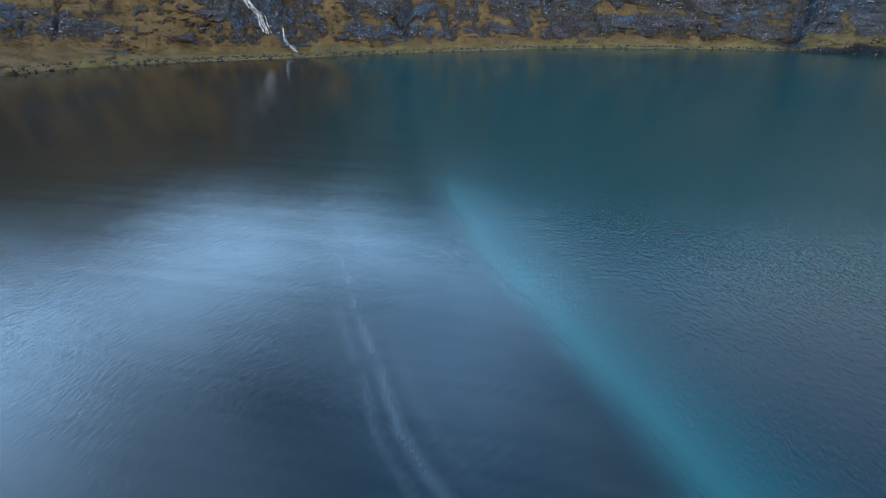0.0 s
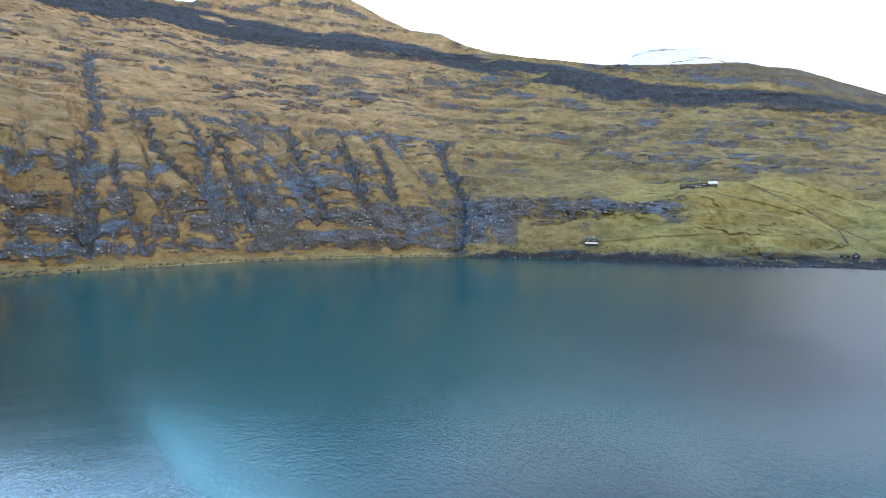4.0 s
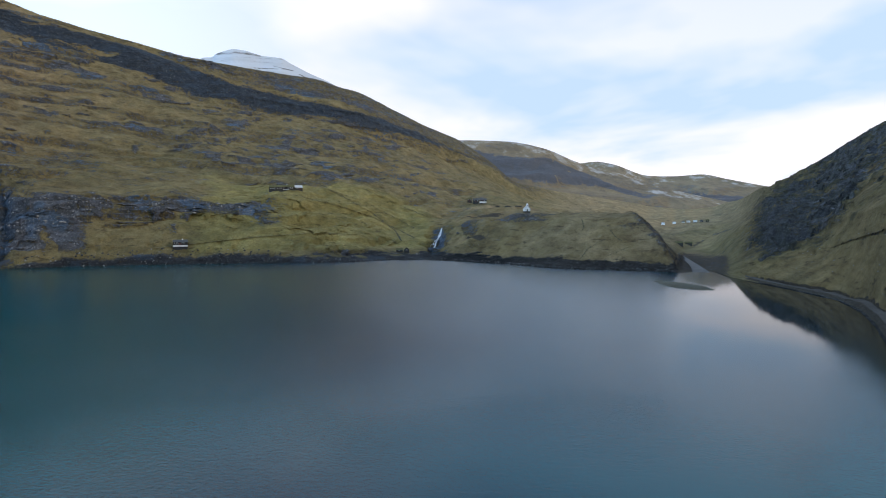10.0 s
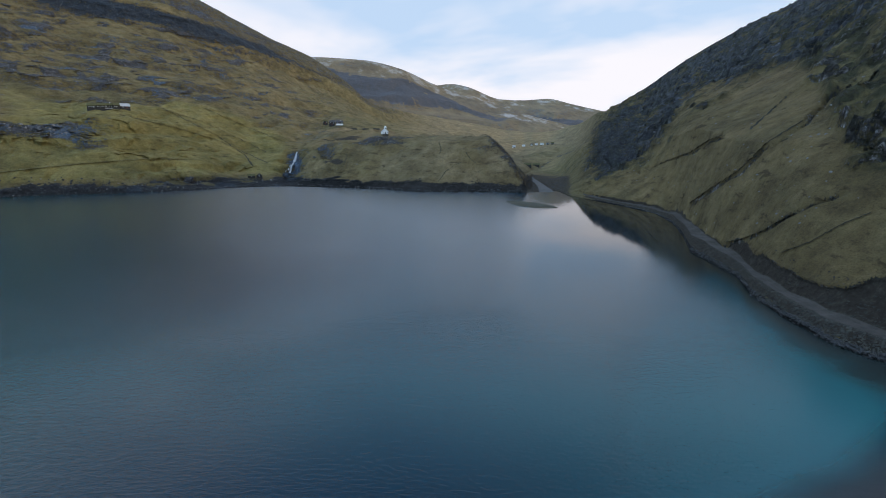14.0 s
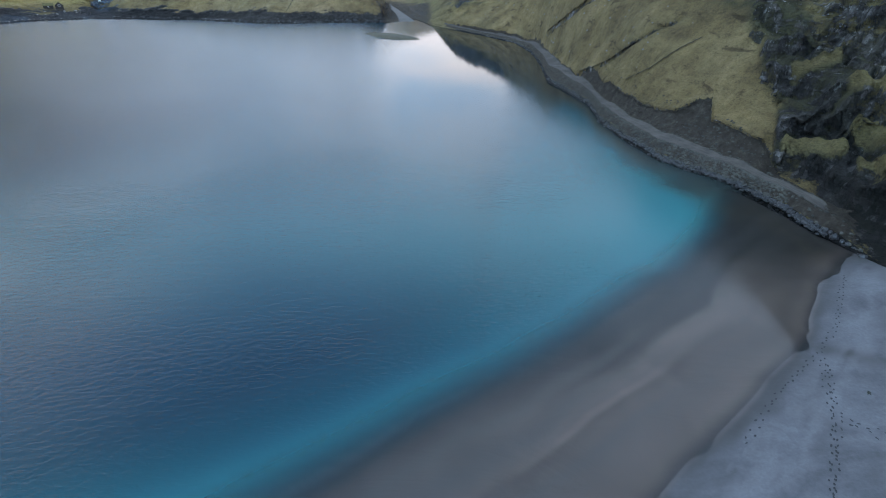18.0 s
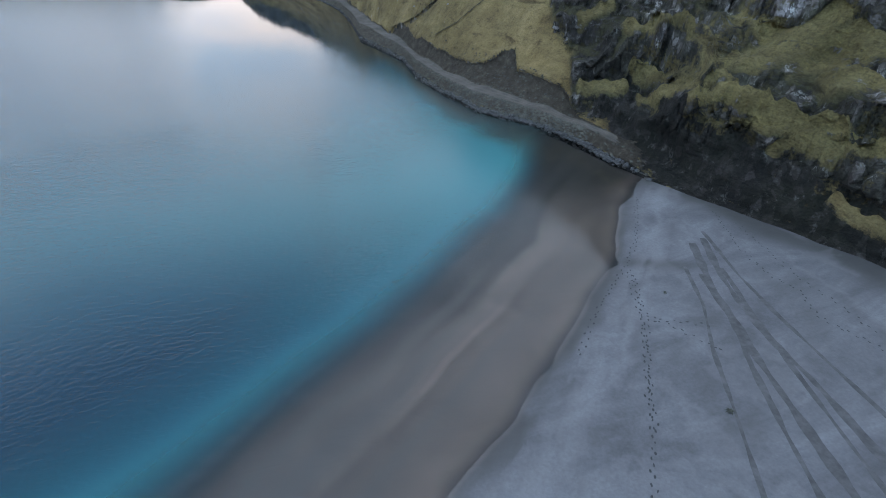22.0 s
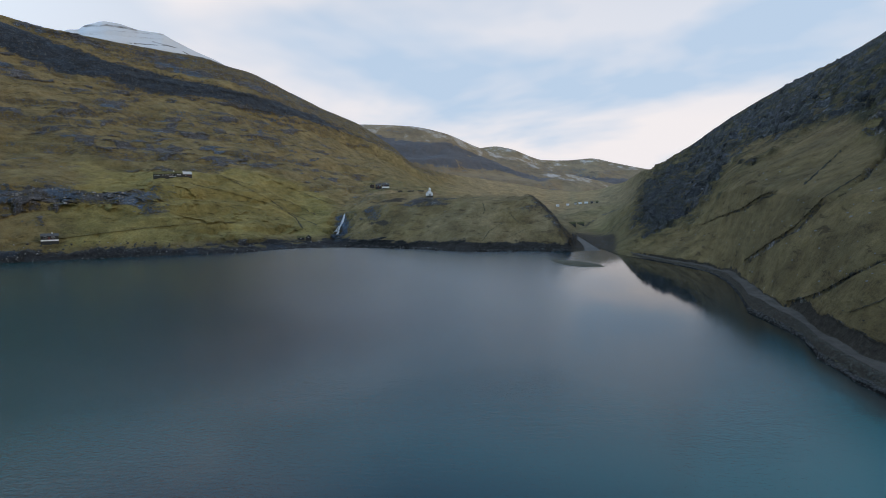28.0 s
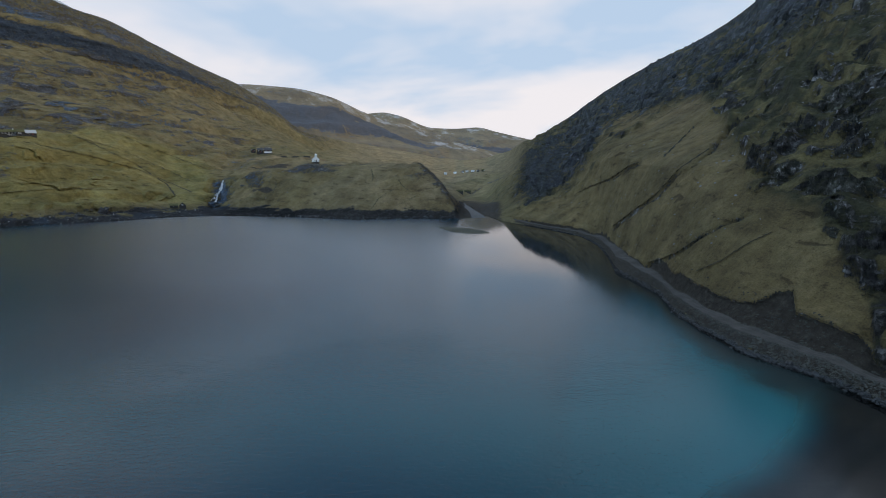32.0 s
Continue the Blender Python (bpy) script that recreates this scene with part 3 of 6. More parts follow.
def ridged(s, seed, octaves=3):
    return 1 - np.abs(2 * fbm(X / s, Y / s, ZZ / (s * 0.8), octaves, seed) - 1) ** 0.8


# lava beds (level) and gullies (down the slope) of the north wall
tilt = np.clip((AW + 16) / 22, -0.45, 0.5)
beds = fbm(U / 70 + wander, ZZ / 10.5 + 2.2 * (wander - 0.5) + U / 260, U * 0, 4, 41, 0.55)
slots = fbm((U + tilt * ZZ) / 10.5 + 2.5 * (wander - 0.5), ZZ / 80, U * 0, 4, 51, 0.55)
east = smooth(16, 30, AW)
zone_low = smooth(1.95, 2.2, ZN) * (1 - smooth(3.0, 3.5, ZN)) * (1 - east)
zone_mid = smooth(2.9, 3.3, ZN) * (1 - smooth(4.2, 4.9, ZN)) * (1 - east)
zone_top = np.clip(smooth(1.9, 2.3, ZN) * (1 - smooth(7.9, 8.1, ZN)) - zone_low - zone_mid, 0, 1)
mask_low = smooth(0.45, 0.63, 0.6 * beds + 0.4 * slots + 0.05 * (1 - smooth(2.35, 2.8, ZN)) + 0.05 * smooth(-14, -6, AW))
mask_mid = smooth(0.56, 0.72, 0.35 * beds + 0.65 * slots + 0.03 * smooth(-4, 3, AW))
mask_top = smooth(0.515, 0.73, 0.55 * beds + 0.2 * slots + 0.25 * fbm(U / 22, ZZ / 7, U * 0, 3, 47))
outcrop = north * above * (zone_low * mask_low + zone_mid * mask_mid + zone_top * mask_top * 0.95)

specks = smooth(0.56, 0.64, fbm(U / 13, ZZ / 4.6 + 2 * (wander - 0.5), U * 0, 4, 61, 0.6)) * smooth(0.44, 0.58, fbm(U / 75, ZZ / 24, U * 0, 3, 63))
outcrop = np.maximum(outcrop, north * above * specks * (1 - smooth(5.9, 6.1, ZN)) * 0.9)
named = np.zeros(RR.shape)
for line, width in (([(-20.9, -4.3), (-22.6, -1.5), (-24.2, 1.2), (-26.9, 4.6), (-28.8, 7.5), (-31, 9), (-34, 14.5)], 1.15),
                    ([(-23.2, -0.6), (-25.0, 3.0), (-25.6, 6.2), (-26.9, 9.5), (-27.6, 15)], 0.8),
                    ([(-21.0, -2.5), (-23.0, 2.2), (-23.9, 5.5), (-23.0, 8.8), (-22.4, 11.5), (-21.3, 14.0), (-20.6, 15.6)], 0.72),
                    ([(-10.9, -3.0), (-10.5, 2), (-10.5, 5.2), (-10.6, 8.3), (-9.75, 9.9), (-10.4, 12.9), (-10.2, 14.7)], 0.62),
                    ([(1.2, 0.5), (-0.1, 3.1), (-0.9, 5.6), (-1.7, 8.4), (-2.5, 9.4)], 0.62),
                    ([(-16.6, 1.0), (-18.0, 4.3), (-17.4, 6.8), (-18.0, 9.1), (-18.6, 11)], 0.3),
                    ([(-1.2, 2.5), (-3.9, 5.5), (-5.4, 7.6), (-6.2, 9.4)], 0.3),
                    ([(10.4, 0.5), (9.1, 2.7), (7.6, 5.9), (6.7, 9.3)], 0.4),
                    ([(3.0, 0.5), (2.1, 2.9), (0.8, 6.8), (-0.1, 8.7)], 0.36),
                    ([(14.4, 1.8), (13.0, 5.4), (11.9, 8.6)], 0.4),
                    ([(17.6, 2.6), (16.4, 5.2), (15.6, 7.6)], 0.36),
                    ([(24.2, -3.2), (24.5, 0.1), (24.7, 2.2), (23.8, 4.2), (22.4, 6.6), (21.8, 8.0)], 0.5),
                    ([(62.7, -2.6), (63.2, -1.2), (63.9, 0.0)], 0.75)):
    ragged = 1.5 * (crag - 0.5) + 1.4 * (knob - 0.5)
    wide = width * (0.55 + 0.9 * fbm(U / 400, ZZ / 35, U * 0, 2, 59))
    named = np.maximum(named, gully(AW + ragged, EL, line, wide))

# named lava beds, by bearing and elevation from the hover point
shelf_rock = np.zeros(RR.shape)
gaps = fbm(U / 16, ZZ / 26, U * 0, 4, 71)
for line, thick, least in (([(-8, 9.9), (4.4, 9.45), (16.2, 8.9), (26, 7.6)], 0.34, 0.42), ([(-24, 4.6), (-14.6, 4.7), (-3.9, 4.95)], 0.5, 0.42), ([(-24, 2.7), (-10, 1.6), (-2, 1.7)], 0.85, 0.42),
                           ([(-14, -0.4), (-2, -0.2), (12, 0.2), (26, 0.2)], 1.1, 0.4), ([(-13, -2.2), (4, -2.3), (26, -2.2)], 0.55, 0.45), ([(2, 5.6), (12, 5.5), (20, 6.2)], 0.4, 0.46),
                           ([(-2, 15.6), (8, 15.2), (15, 15.0)], 0.22, 0.47), ([(14, 15.0), (27.7, 13.7), (37.4, 11.6)], 0.3, 0.44), ([(11, 12.6), (18.5, 12.5), (25, 11.8)], 0.36, 0.5),
                           ([(33, 7.2), (45, 6.2), (55, 5.2)], 0.35, 0.47), ([(42, 10.0), (46, 9.8), (49, 9.2)], 0.35, 0.44), ([(47, 7.8), (51.5, 7.2)], 0.4, 0.4), ([(27, 9.4), (40, 8.4), (50, 7.4)], 0.25, 0.47),
                           ([(34.5, 15.9), (39.4, 15.1), (44.6, 14.35), (50, 14.2)], 0.2, 0.4), ([(46, 13.8), (52, 13.0), (57, 11.7)], 0.4, 0.43),
                           ([(2.8, 20.0), (6, 20.75), (10.5, 20.85), (14.5, 20.1)], 0.24, 0.32), ([(-3, 19.25), (0, 19.55), (4, 19.7)], 0.25, 0.34), ([(8, 19.6), (13, 19.4), (17, 18.8)], 0.14, 0.44)):
    bs, es = [p[0] for p in line], [p[1] for p in line]
    offset = EL - np.interp(AW, bs, es) + 0.9 * (wander - 0.5) + 0.7 * (knob - 0.5)
    inside = smooth(bs[0] - 1.5, bs[0] + 1, AW) * (1 - smooth(bs[-1] - 1, bs[-1] + 1.5, AW))
    shelf_rock = np.maximum(shelf_rock, np.exp(-(offset / thick) ** 4) * inside * smooth(least - 0.06, least + 0.08, gaps) * (ZN > 1.8))

dz = (crag - 0.5) * 9 * above * (north * 0.8 + 0.35) + (wander - 0.5) * 24 * above * smooth(2.2, 4.0, ZN) * (1 - smooth(7.2, 8.0, ZN))
dz -= (smooth(0.5, 0.72, slots) * 7 * (zone_low + zone_mid) * north + named * 8) * smooth(1.2, 2.5, ZN)
dr = (knob - 0.5) * 5.0 * north * above + named * 5 - outcrop * 4.0 - shelf_rock * 3.0

bed = ZZ / 17.0 + 1.1 * (wander - 0.5) + U / 420
saw = bed - np.floor(bed)
tread = north * above * smooth(0.46, 0.6, fbm(U / 55, ZZ / 14, U * 0, 4, 45)) * (0.25 + 0.75 * np.maximum(east, smooth(3.8, 4.6, ZN))) * (1 - smooth(6.0, 6.2, ZN) * (1 - smooth(7, 7.2, ZN)))
dz += (smooth(0.5, 0.9, saw) - saw) * 17.0 * 0.6 * tread
riser = smooth(0.48, 0.6, saw) * (1 - smooth(0.86, 0.97, saw)) * tread

# the south wall: broken crags with mossy ledges, smooth grass lower down towards the valley
GRASS_EDGE = pchip([-60, 91, 92.8, 94.8, 96.8, 99.5, 101.2, 102, 105.3, 109.3, 112, 113.6, 115, 118, 120.2, 121.8, 122.9, 124.3, 125.4, 340], [30, -3.0, -3.4, -3.2, -2.1, -0.4, 2.4, 4.0, 4.9, 7.3, 5.2, 2.6, -0.6, -1.9, -3.4, -6.0, -9.0, -11.2, -16, -25], AW)
bare = south * smooth(-1.1, 1.3, EL - GRASS_EDGE + 4.5 * (crag - 0.5) + 3 * (knob - 0.5)) * np.maximum(above, smooth(1.85, 2.05, ZN) * (ZN < 3) * (AW > 120))
upper = np.interp(AW, [88, 90, 92, 94.8, 97, 99, 101], [-2.3, -0.9, -0.1, 3.1, 4.7, 8, 20])
farther = smooth(-0.5, 0.3, EL - upper + 1.0 * (crag - 0.5)) * (AW < 102)
band = smooth(90.5, 92.5, AW) * (AW < 300) * bare * (1 - farther)
plain = south * (1 - bare) * above
big, mid_, small = ridged(46, 301), ridged(15, 311), ridged(5.2, 321)


def cells(x, y, z, seed):
    """Jointed blocks: a number for each block, and the nearness to its joints, 0 to 1."""
    fx, fy, fz = np.floor(x), np.floor(y), np.floor(z)
    first, second, number = np.full(x.shape, 9.0), np.full(x.shape, 9.0), np.zeros(x.shape)
    for dx in (-1, 0, 1):
        for dy in (-1, 0, 1):
            for dz_ in (-1, 0, 1):
                cx, cy, cz = fx + dx, fy + dy, fz + dz_
                d = np.hypot(np.hypot(cx + 0.1 + 0.8 * _hash(cx, cy, cz, seed) - x, cy + 0.1 + 0.8 * _hash(cx, cy, cz, seed + 1) - y), cz + 0.1 + 0.8 * _hash(cx, cy, cz, seed + 2) - z)
                closer = d < first
                second = np.where(closer, first, np.minimum(second, d))
                number = np.where(closer, _hash(cx, cy, cz, seed + 3), number)
                first = np.where(closer, d, first)
    return number, 1 - smooth(0.0, 0.16, second - first)


block, joint, slab, slab_joint = (np.full(RR.shape, 0.5), np.zeros(RR.shape), np.full(RR.shape, 0.5), np.zeros(RR.shape))
rows_in, cols_in = np.where((ZONE > 1.7) & (ZONE < 8.1))[0], np.where((AZ > 98) & (AZ < 161))[0]
win = np.s_[rows_in[0]:rows_in[-1] + 1, cols_in[0]:cols_in[-1] + 1]
wx, wy, wz = X[win] + 1.6 * knob[win], Y[win] - 1.6 * knob[win], ZZ[win] + 1.2 * crag[win]
block[win], joint[win] = cells(wx / 1.7, wy / 1.7, wz / 2.1, 801)
slab[win], slab_joint[win] = cells(wx / 5.5, wy / 5.5, wz / 4.6, 811)
bulk = 0.35 + 0.65 * smooth(100, 260, RR)
close = 0.4 + 0.6 * (1 - smooth(150, 380, RR))
# ledges: warped beds whose treads carry grass
span = 7.0 + 9.0 * smooth(180, 420, RR)
ledge = ZZ / span + 2.6 * (crag - 0.5) + 2.2 * (wander - 0.5) + AW * 0.05
lsaw = ledge - np.floor(ledge)
lump = fbm(X / 9, Y / 9, ZZ / 7, 3, 331)
foot = smooth(122, 128, AW) * (AW < 300) * (1 - smooth(2.4, 2.75, ZN + 0.6 * (wander - 0.5)))
nearby = (1 - smooth(120, 200, RR)) * smooth(118, 126, AW) * (AW < 300)
zb = dz + bare * ((big - 0.6) * 11 * bulk + (mid_ - 0.6) * 5 + (smooth(0.5, 0.82, lsaw) - lsaw) * span * 0.55 * smooth(0.3, 0.5, fbm(X / 30, Y / 30, ZZ / 30, 2, 341))) + nearby * smooth(2.5, 3.0, ZN) * (lump - 0.5) * 5
rb = dr - bare * close * (mid_ - 0.6) * 5 - nearby * smooth(1.9, 2.3, ZN) * (lump - 0.5) * 11
form = np.degrees(np.arctan(np.hypot(np.gradient(ZZ + zb, axis=0) / np.maximum(np.abs(np.gradient(RR + rb, axis=0)), 0.08), 0.6 * np.gradient(ZZ + zb, axis=1) / np.maximum(RR * np.abs(np.gradient(np.radians(AA), axis=1)), 0.08))))
for _ in range(2):
    form[1:-1] = 0.25 * form[:-2] + 0.5 * form[1:-1] + 0.25 * form[2:]
    form[:, 1:-1] = 0.25 * form[:, :-2] + 0.5 * form[:, 1:-1] + 0.25 * form[:, 2:]
outcrops = smooth(0.46, 0.58, fbm(X / 15, Y / 15, ZZ / 10, 5, 351, 0.6) + 0.07 * smooth(38, 56, form) - 0.03)
craggy = bare * np.clip(outcrops * smooth(24, 44, form + 24 * (knob - 0.5)) + foot * smooth(36, 52, form + 20 * (knob - 0.5)), 0, 1)
dz = zb + craggy * (small - 0.6) * 2.0
fine_cut = 1 - smooth(150, 300, RR)
# grass cushions on the knolls over the beach, with bare dark faces between them
MOSSY = (([(137.2, -14.9), (139.2, -13.6), (141.5, -14.4)], 1.5),
         ([(137.7, -13.1), (139.5, -12.3)], 0.8),
         ([(142.9, -15.3), (145.5, -15.3), (148.4, -14.8)], 1.3),
         ([(139.5, -10.1), (142.9, -9.1), (146.1, -8.8)], 1.6),
         ([(126.0, -14.2), (128.2, -14.2), (130.0, -14.0)], 0.6),
         ([(132.0, -14.8), (133.5, -13.6), (135.9, -12.6)], 0.9),
         ([(131.0, -11.9), (132.5, -11.9)], 1.1),
         ([(144.6, -17.7), (146.4, -16.7), (149.2, -16.8)], 0.8),
         ([(140.6, -7.0), (143.2, -7.6), (145.2, -6.1)], 1.2),
         ([(150.5, -20.6), (154.0, -21.4), (158.0, -21.4)], 0.8),
         ([(125.2, -8.3), (127.4, -6.8)], 0.6),
         ([(129.3, -8.6), (132.6, -8.1), (134.5, -8.4)], 0.7),
         ([(147.5, -11.6), (150.5, -10.8), (154.0, -11.4)], 1.5), ([(150.5, -16.0), (154.0, -15.2), (158.0, -15.4)], 1.2), ([(148.0, -7.4), (152.0, -7.0), (157.0, -7.2)], 1.3))
cushion = np.zeros(RR.shape)
for line, thick in MOSSY:
    bs, es = [p[0] for p in line], [p[1] for p in line]
    away = np.hypot(np.maximum(np.maximum(bs[0] - AW, AW - bs[-1]), 0) * 0.9, EL - np.interp(AW, bs, es))
    cushion = np.maximum(cushion, (1 - smooth(0.55, 1.15, away / thick + 1.3 * (knob - 0.5) + 0.8 * (lump - 0.5))) * (ZN > 1.9) * (RR < 230))
knolls = smooth(124.3, 126.5, AW + 3 * (knob - 0.5)) * (AW < 160) * (ZN > 1.9) * (1 - smooth(-3.0, 0.5, EL + 3 * (crag - 0.5)))
craggy *= 1 - 0.85 * cushion
dr = rb - craggy * close * ((small - 0.6) * 2.6 + (knob - 0.5) * 2.0)
dz += cushion * knolls * (1.3 + 1.5 * (fbm(X / 1.5, Y / 1.5, ZZ / 1.5, 3, 393) - 0.5))
dz += bare * (fbm(X / 4.2, Y / 4.2, ZZ / 4.2, 3, 361) - 0.5) * 2.2
dr -= craggy * (fine_cut * ((block - 0.5) * 1.5 - joint * 0.5) + (0.55 + 0.45 * (1 - fine_cut)) * ((slab - 0.5) * 3.0 - slab_joint * 0.8))
# the torn edge of the turf above the road, and the raw bank below it
SOD_EDGE = np.interp(AW, [90, 91.7, 95.2, 98.8, 102.4, 103.6, 106.6, 107.4, 108.2, 108.7, 110.7, 113, 115.9, 117.6, 119.0, 119.3, 121.6, 123.9, 126, 130], [-4.0, -4.3, -4.75, -5.3, -5.9, -7.3, -8.9, -8.1, -8.2, -9.0, -10.2, -11.2, -11.7, -10.7, -10.3, -11.7, -12.6, -13.3, -16, -17.6])
sod = EL - SOD_EDGE + 0.9 * (knob - 0.5)
raw_bank = smooth(91.5, 93, AW) * (1 - smooth(125, 127.5, AW)) * (ZN > 1.3) * (ZN < 3)
dz -= 0.55 * raw_bank * (1 - smooth(-0.12, 0.12, sod)) * smooth(1.9, 2.05, ZN)
dr -= 1.1 * raw_bank * np.exp(-((sod - 0.2) / 0.22) ** 2) * smooth(1.95, 2.02, ZN) * smooth(102, 106, AW)
dz += plain * (fbm(X / 14, Y / 14, ZZ / 14, 3, 91) - 0.5) * 2.4
for line, width in (([(103.1, -5.2), (106.9, -2.1), (109.0, 0.5), (111.7, 2.5), (113.2, 4.6)], 0.2),
                    ([(98.3, -2.1), (102.9, -0.3), (105.4, 1.2)], 0.14),
                    ([(88.5, -2.0), (90.1, -0.9), (92.0, -0.1)], 0.2),
                    ([(106.5, -8.7), (109.2, -7.6), (111.9, -5.6), (115.0, -3.6)], 0.25)):
    g = gully(AW + 0.5 * (knob - 0.5), EL, line, width)
    named = np.maximum(named, g * 0.9 * smooth(0.3, 0.5, crag + 0.1))
    dz -= g * 2.6
dz += head * above * ((crag - 0.5) * 7 + (knob - 0.5) * 2)
shoreline = smooth(0.2, 1.0, ZN) * (1 - smooth(1.3, 1.9, ZN))
dr += shoreline * (knob - 0.5) * np.where(south > 0.5, 2.5, 8.0)
dz += banked * (knob - 0.5) * 0.9 * (1 - smooth(1.42, 1.5, ZN))
quiet = smooth(86.6, 87.6, AW) * (1 - smooth(91, 93, AW)) * (1 - smooth(5.2, 6, ZN))
dz *= 1 - 0.95 * quiet
dr *= 1 - 0.95 * quiet
crest = np.exp(-((ZN - 8.0) / 0.35) ** 2)
dz *= 1 - 0.93 * crest
R2, Z2 = RR + dr, ZZ + dz
X, Y = R2 * SA, R2 * CA

# slope of the finished sheet
slope = np.abs(np.gradient(Z2, axis=0)) / np.maximum(np.abs(np.gradient(R2, axis=0)), 0.05)
across = np.abs(np.gradient(Z2, axis=1)) / np.maximum(R2 * np.abs(np.gradient(np.radians(AA), axis=1)), 0.05)
steep = np.degrees(np.arctan(np.hypot(slope, across * 0.7)))

SCARP_FOOT = np.interp(AW, [-30, -14, -11.2, -1, 5.6, 14.9, 19, 27.7, 33.2, 38.4, 42, 47.6, 53.5, 62, 72], [30, 17.6, 17.4, 17.3, 16.9, 16.8, 16.4, 14.8, 13.9, 12.6, 11.6, 11.1, 10.75, 8.7, 5.0])
SCARP_TOP = np.interp(AW, [-30, -14, -8, -2, 4, 10, 15, 19, 24, 28, 34.5, 36.5, 39, 40.6, 44.5, 47, 49.5, 52, 54.8, 57.6, 61.3, 65, 72], [30, 19, 19.2, 19.2, 18.8, 18.5, 18.3, 18.0, 17.0, 16.3, 15.65, 15.2, 14.6, 14.0, 13.3, 12.75, 12.35, 12.0, 11.55, 10.85, 9.65, 7.8, 5.8])
scarp = smooth(-0.15, 0.25, EL - SCARP_FOOT + 0.9 * (crag - 0.5) + 0.5 * (knob - 0.5)) * (1 - smooth(-0.1, 0.25, EL - SCARP_TOP + 0.5 * (crag - 0.5))) * north * smooth(0.34, 0.48, fbm(U / 50, ZZ / 16, U * 0, 4, 67) + 0.05 * east + 0.16 * smooth(44, 52, AW) + 0.2 * smooth(-16, -12, AW) * (1 - smooth(24, 30, AW)))
thin = ZZ / 8.3 + 1.6 * (wander - 0.5) + 0.8 * (crag - 0.5) + U / 300
seam = np.exp(-((thin - np.floor(thin) - 0.5) / 0.10) ** 2) * smooth(0.5, 0.6, fbm(U / 38, ZZ / 9, U * 0, 3, 73)) * north * above * smooth(2.6, 3.2, ZN + east)
rock = np.maximum(0.85 * scarp, outcrop * 0.78)
rock = np.maximum(rock, 0.46 * seam)
rock = np.maximum(rock, 0.74 * shelf_rock)
rock = np.maximum(rock, riser * 0.4)
rock = np.maximum(rock, 0.1 * north * above)
rock = np.maximum(rock, 0.46 * smooth(7.0, 7.3, ZN) * (ZN < 8.6) * smooth(34, 46, AW) * (1 - smooth(72, 78, AW)))
rock = np.maximum(rock, named * 0.72)
rock = np.maximum(rock, 0.9 * smooth(23.2, 24.2, AW) * (1 - smooth(29.0, 31.5, AW)) * smooth(-2.6, -1.9, EL + 1.2 * (crag - 0.5)) * (1 - smooth(2.6, 3.1, EL + 1.4 * (knob - 0.5))) * smooth(0.3, 0.5, 0.6 * slots + 0.4 * knob) * (ZN < 4.5))
knollface = smooth(25, 27, AW) * (1 - smooth(44, 50, AW)) * smooth(2.0, 2.2, ZN + 0.9 * (crag - 0.5)) * (1 - smooth(2.85, 3.1, ZN + 0.8 * (knob - 0.5)))
rock = np.maximum(rock, knollface * smooth(0.3, 0.55, 0.5 * slots + 0.5 * crag + 0.1) * 0.68)
skirt = (north + head) * (1 - smooth(2.5, 7, Z2 + 5 * (knob - 0.5) + 14 * (crag - 0.5) - 2)) * (ZN < 2.6) * smooth(18, 26, AW)
rock = np.maximum(rock, skirt * 0.9)
far_up = smooth(300, 480, RR)
rock = np.maximum(rock, bare * np.clip(0.2 + 0.48 * craggy + far_up * (1 - farther) * (0.5 - 0.34 * smooth(0.5, 0.6, fbm(X / 40, Y / 40, ZZ / 25, 3, 97))), 0, 1))
brow = np.interp(EL, CLIFF_EL, CLIFF_AZ)
rock = np.maximum(rock, (0.45 + 0.5 * (crag - 0.3)) * np.exp(-((AW - brow + 1.3 * (knob - 0.5)) / 0.5) ** 2) * smooth(-4.5, -3.6, EL) * (1 - smooth(0.8, 1.4, EL)) * (RR < 560))
rock = np.maximum(rock, head * above * smooth(0.53, 0.6, crag) * smooth(2.5, 2.9, ZN) * (1 - smooth(3.6, 4.2, ZN)) * 0.6 * smooth(69, 71, AW))
rock = np.maximum(rock, 0.85 * np.exp(-((AW - 72.2 + 2 * (crag - 0.5)) / 2.6) ** 2 - ((EL - 0.75 + 0.8 * (knob - 0.5)) / 0.4) ** 2) * (RR < 600))
rock = np.where(south > 0.5, rock * (1 - 0.8 * cushion * knolls) + knolls * (1 - cushion) * np.clip(0.62 - rock, 0, 1) * (0.55 + 0.6 * outcrops), rock)
rock = np.maximum(rock, smooth(131.5, 134.5, AW + 3 * (knob - 0.5) + 3.5 * smooth(1.7, 2.05, ZN)) * (AW < 300) * smooth(1.0, 1.3, ZN) * (1 - smooth(2.4, 2.75, ZN + 0.8 * (knob - 0.5))) * (1 - 0.9 * cushion))
rock = np.maximum(rock, smooth(58, 74, steep) * above * 0.6 * (1 - quiet) * (1 - head) * (1 - cushion))
wetness = np.clip(named * 1.2 * (1 - south) + 0.9 * smooth(0.6, 0.68, fbm(U / 24, ZZ / 13, U * 0, 3, 87)) + 0.32 + 0.5 * scarp, 0, 1) * north
wetness = np.maximum(wetness, 0.35 * far_up * band)
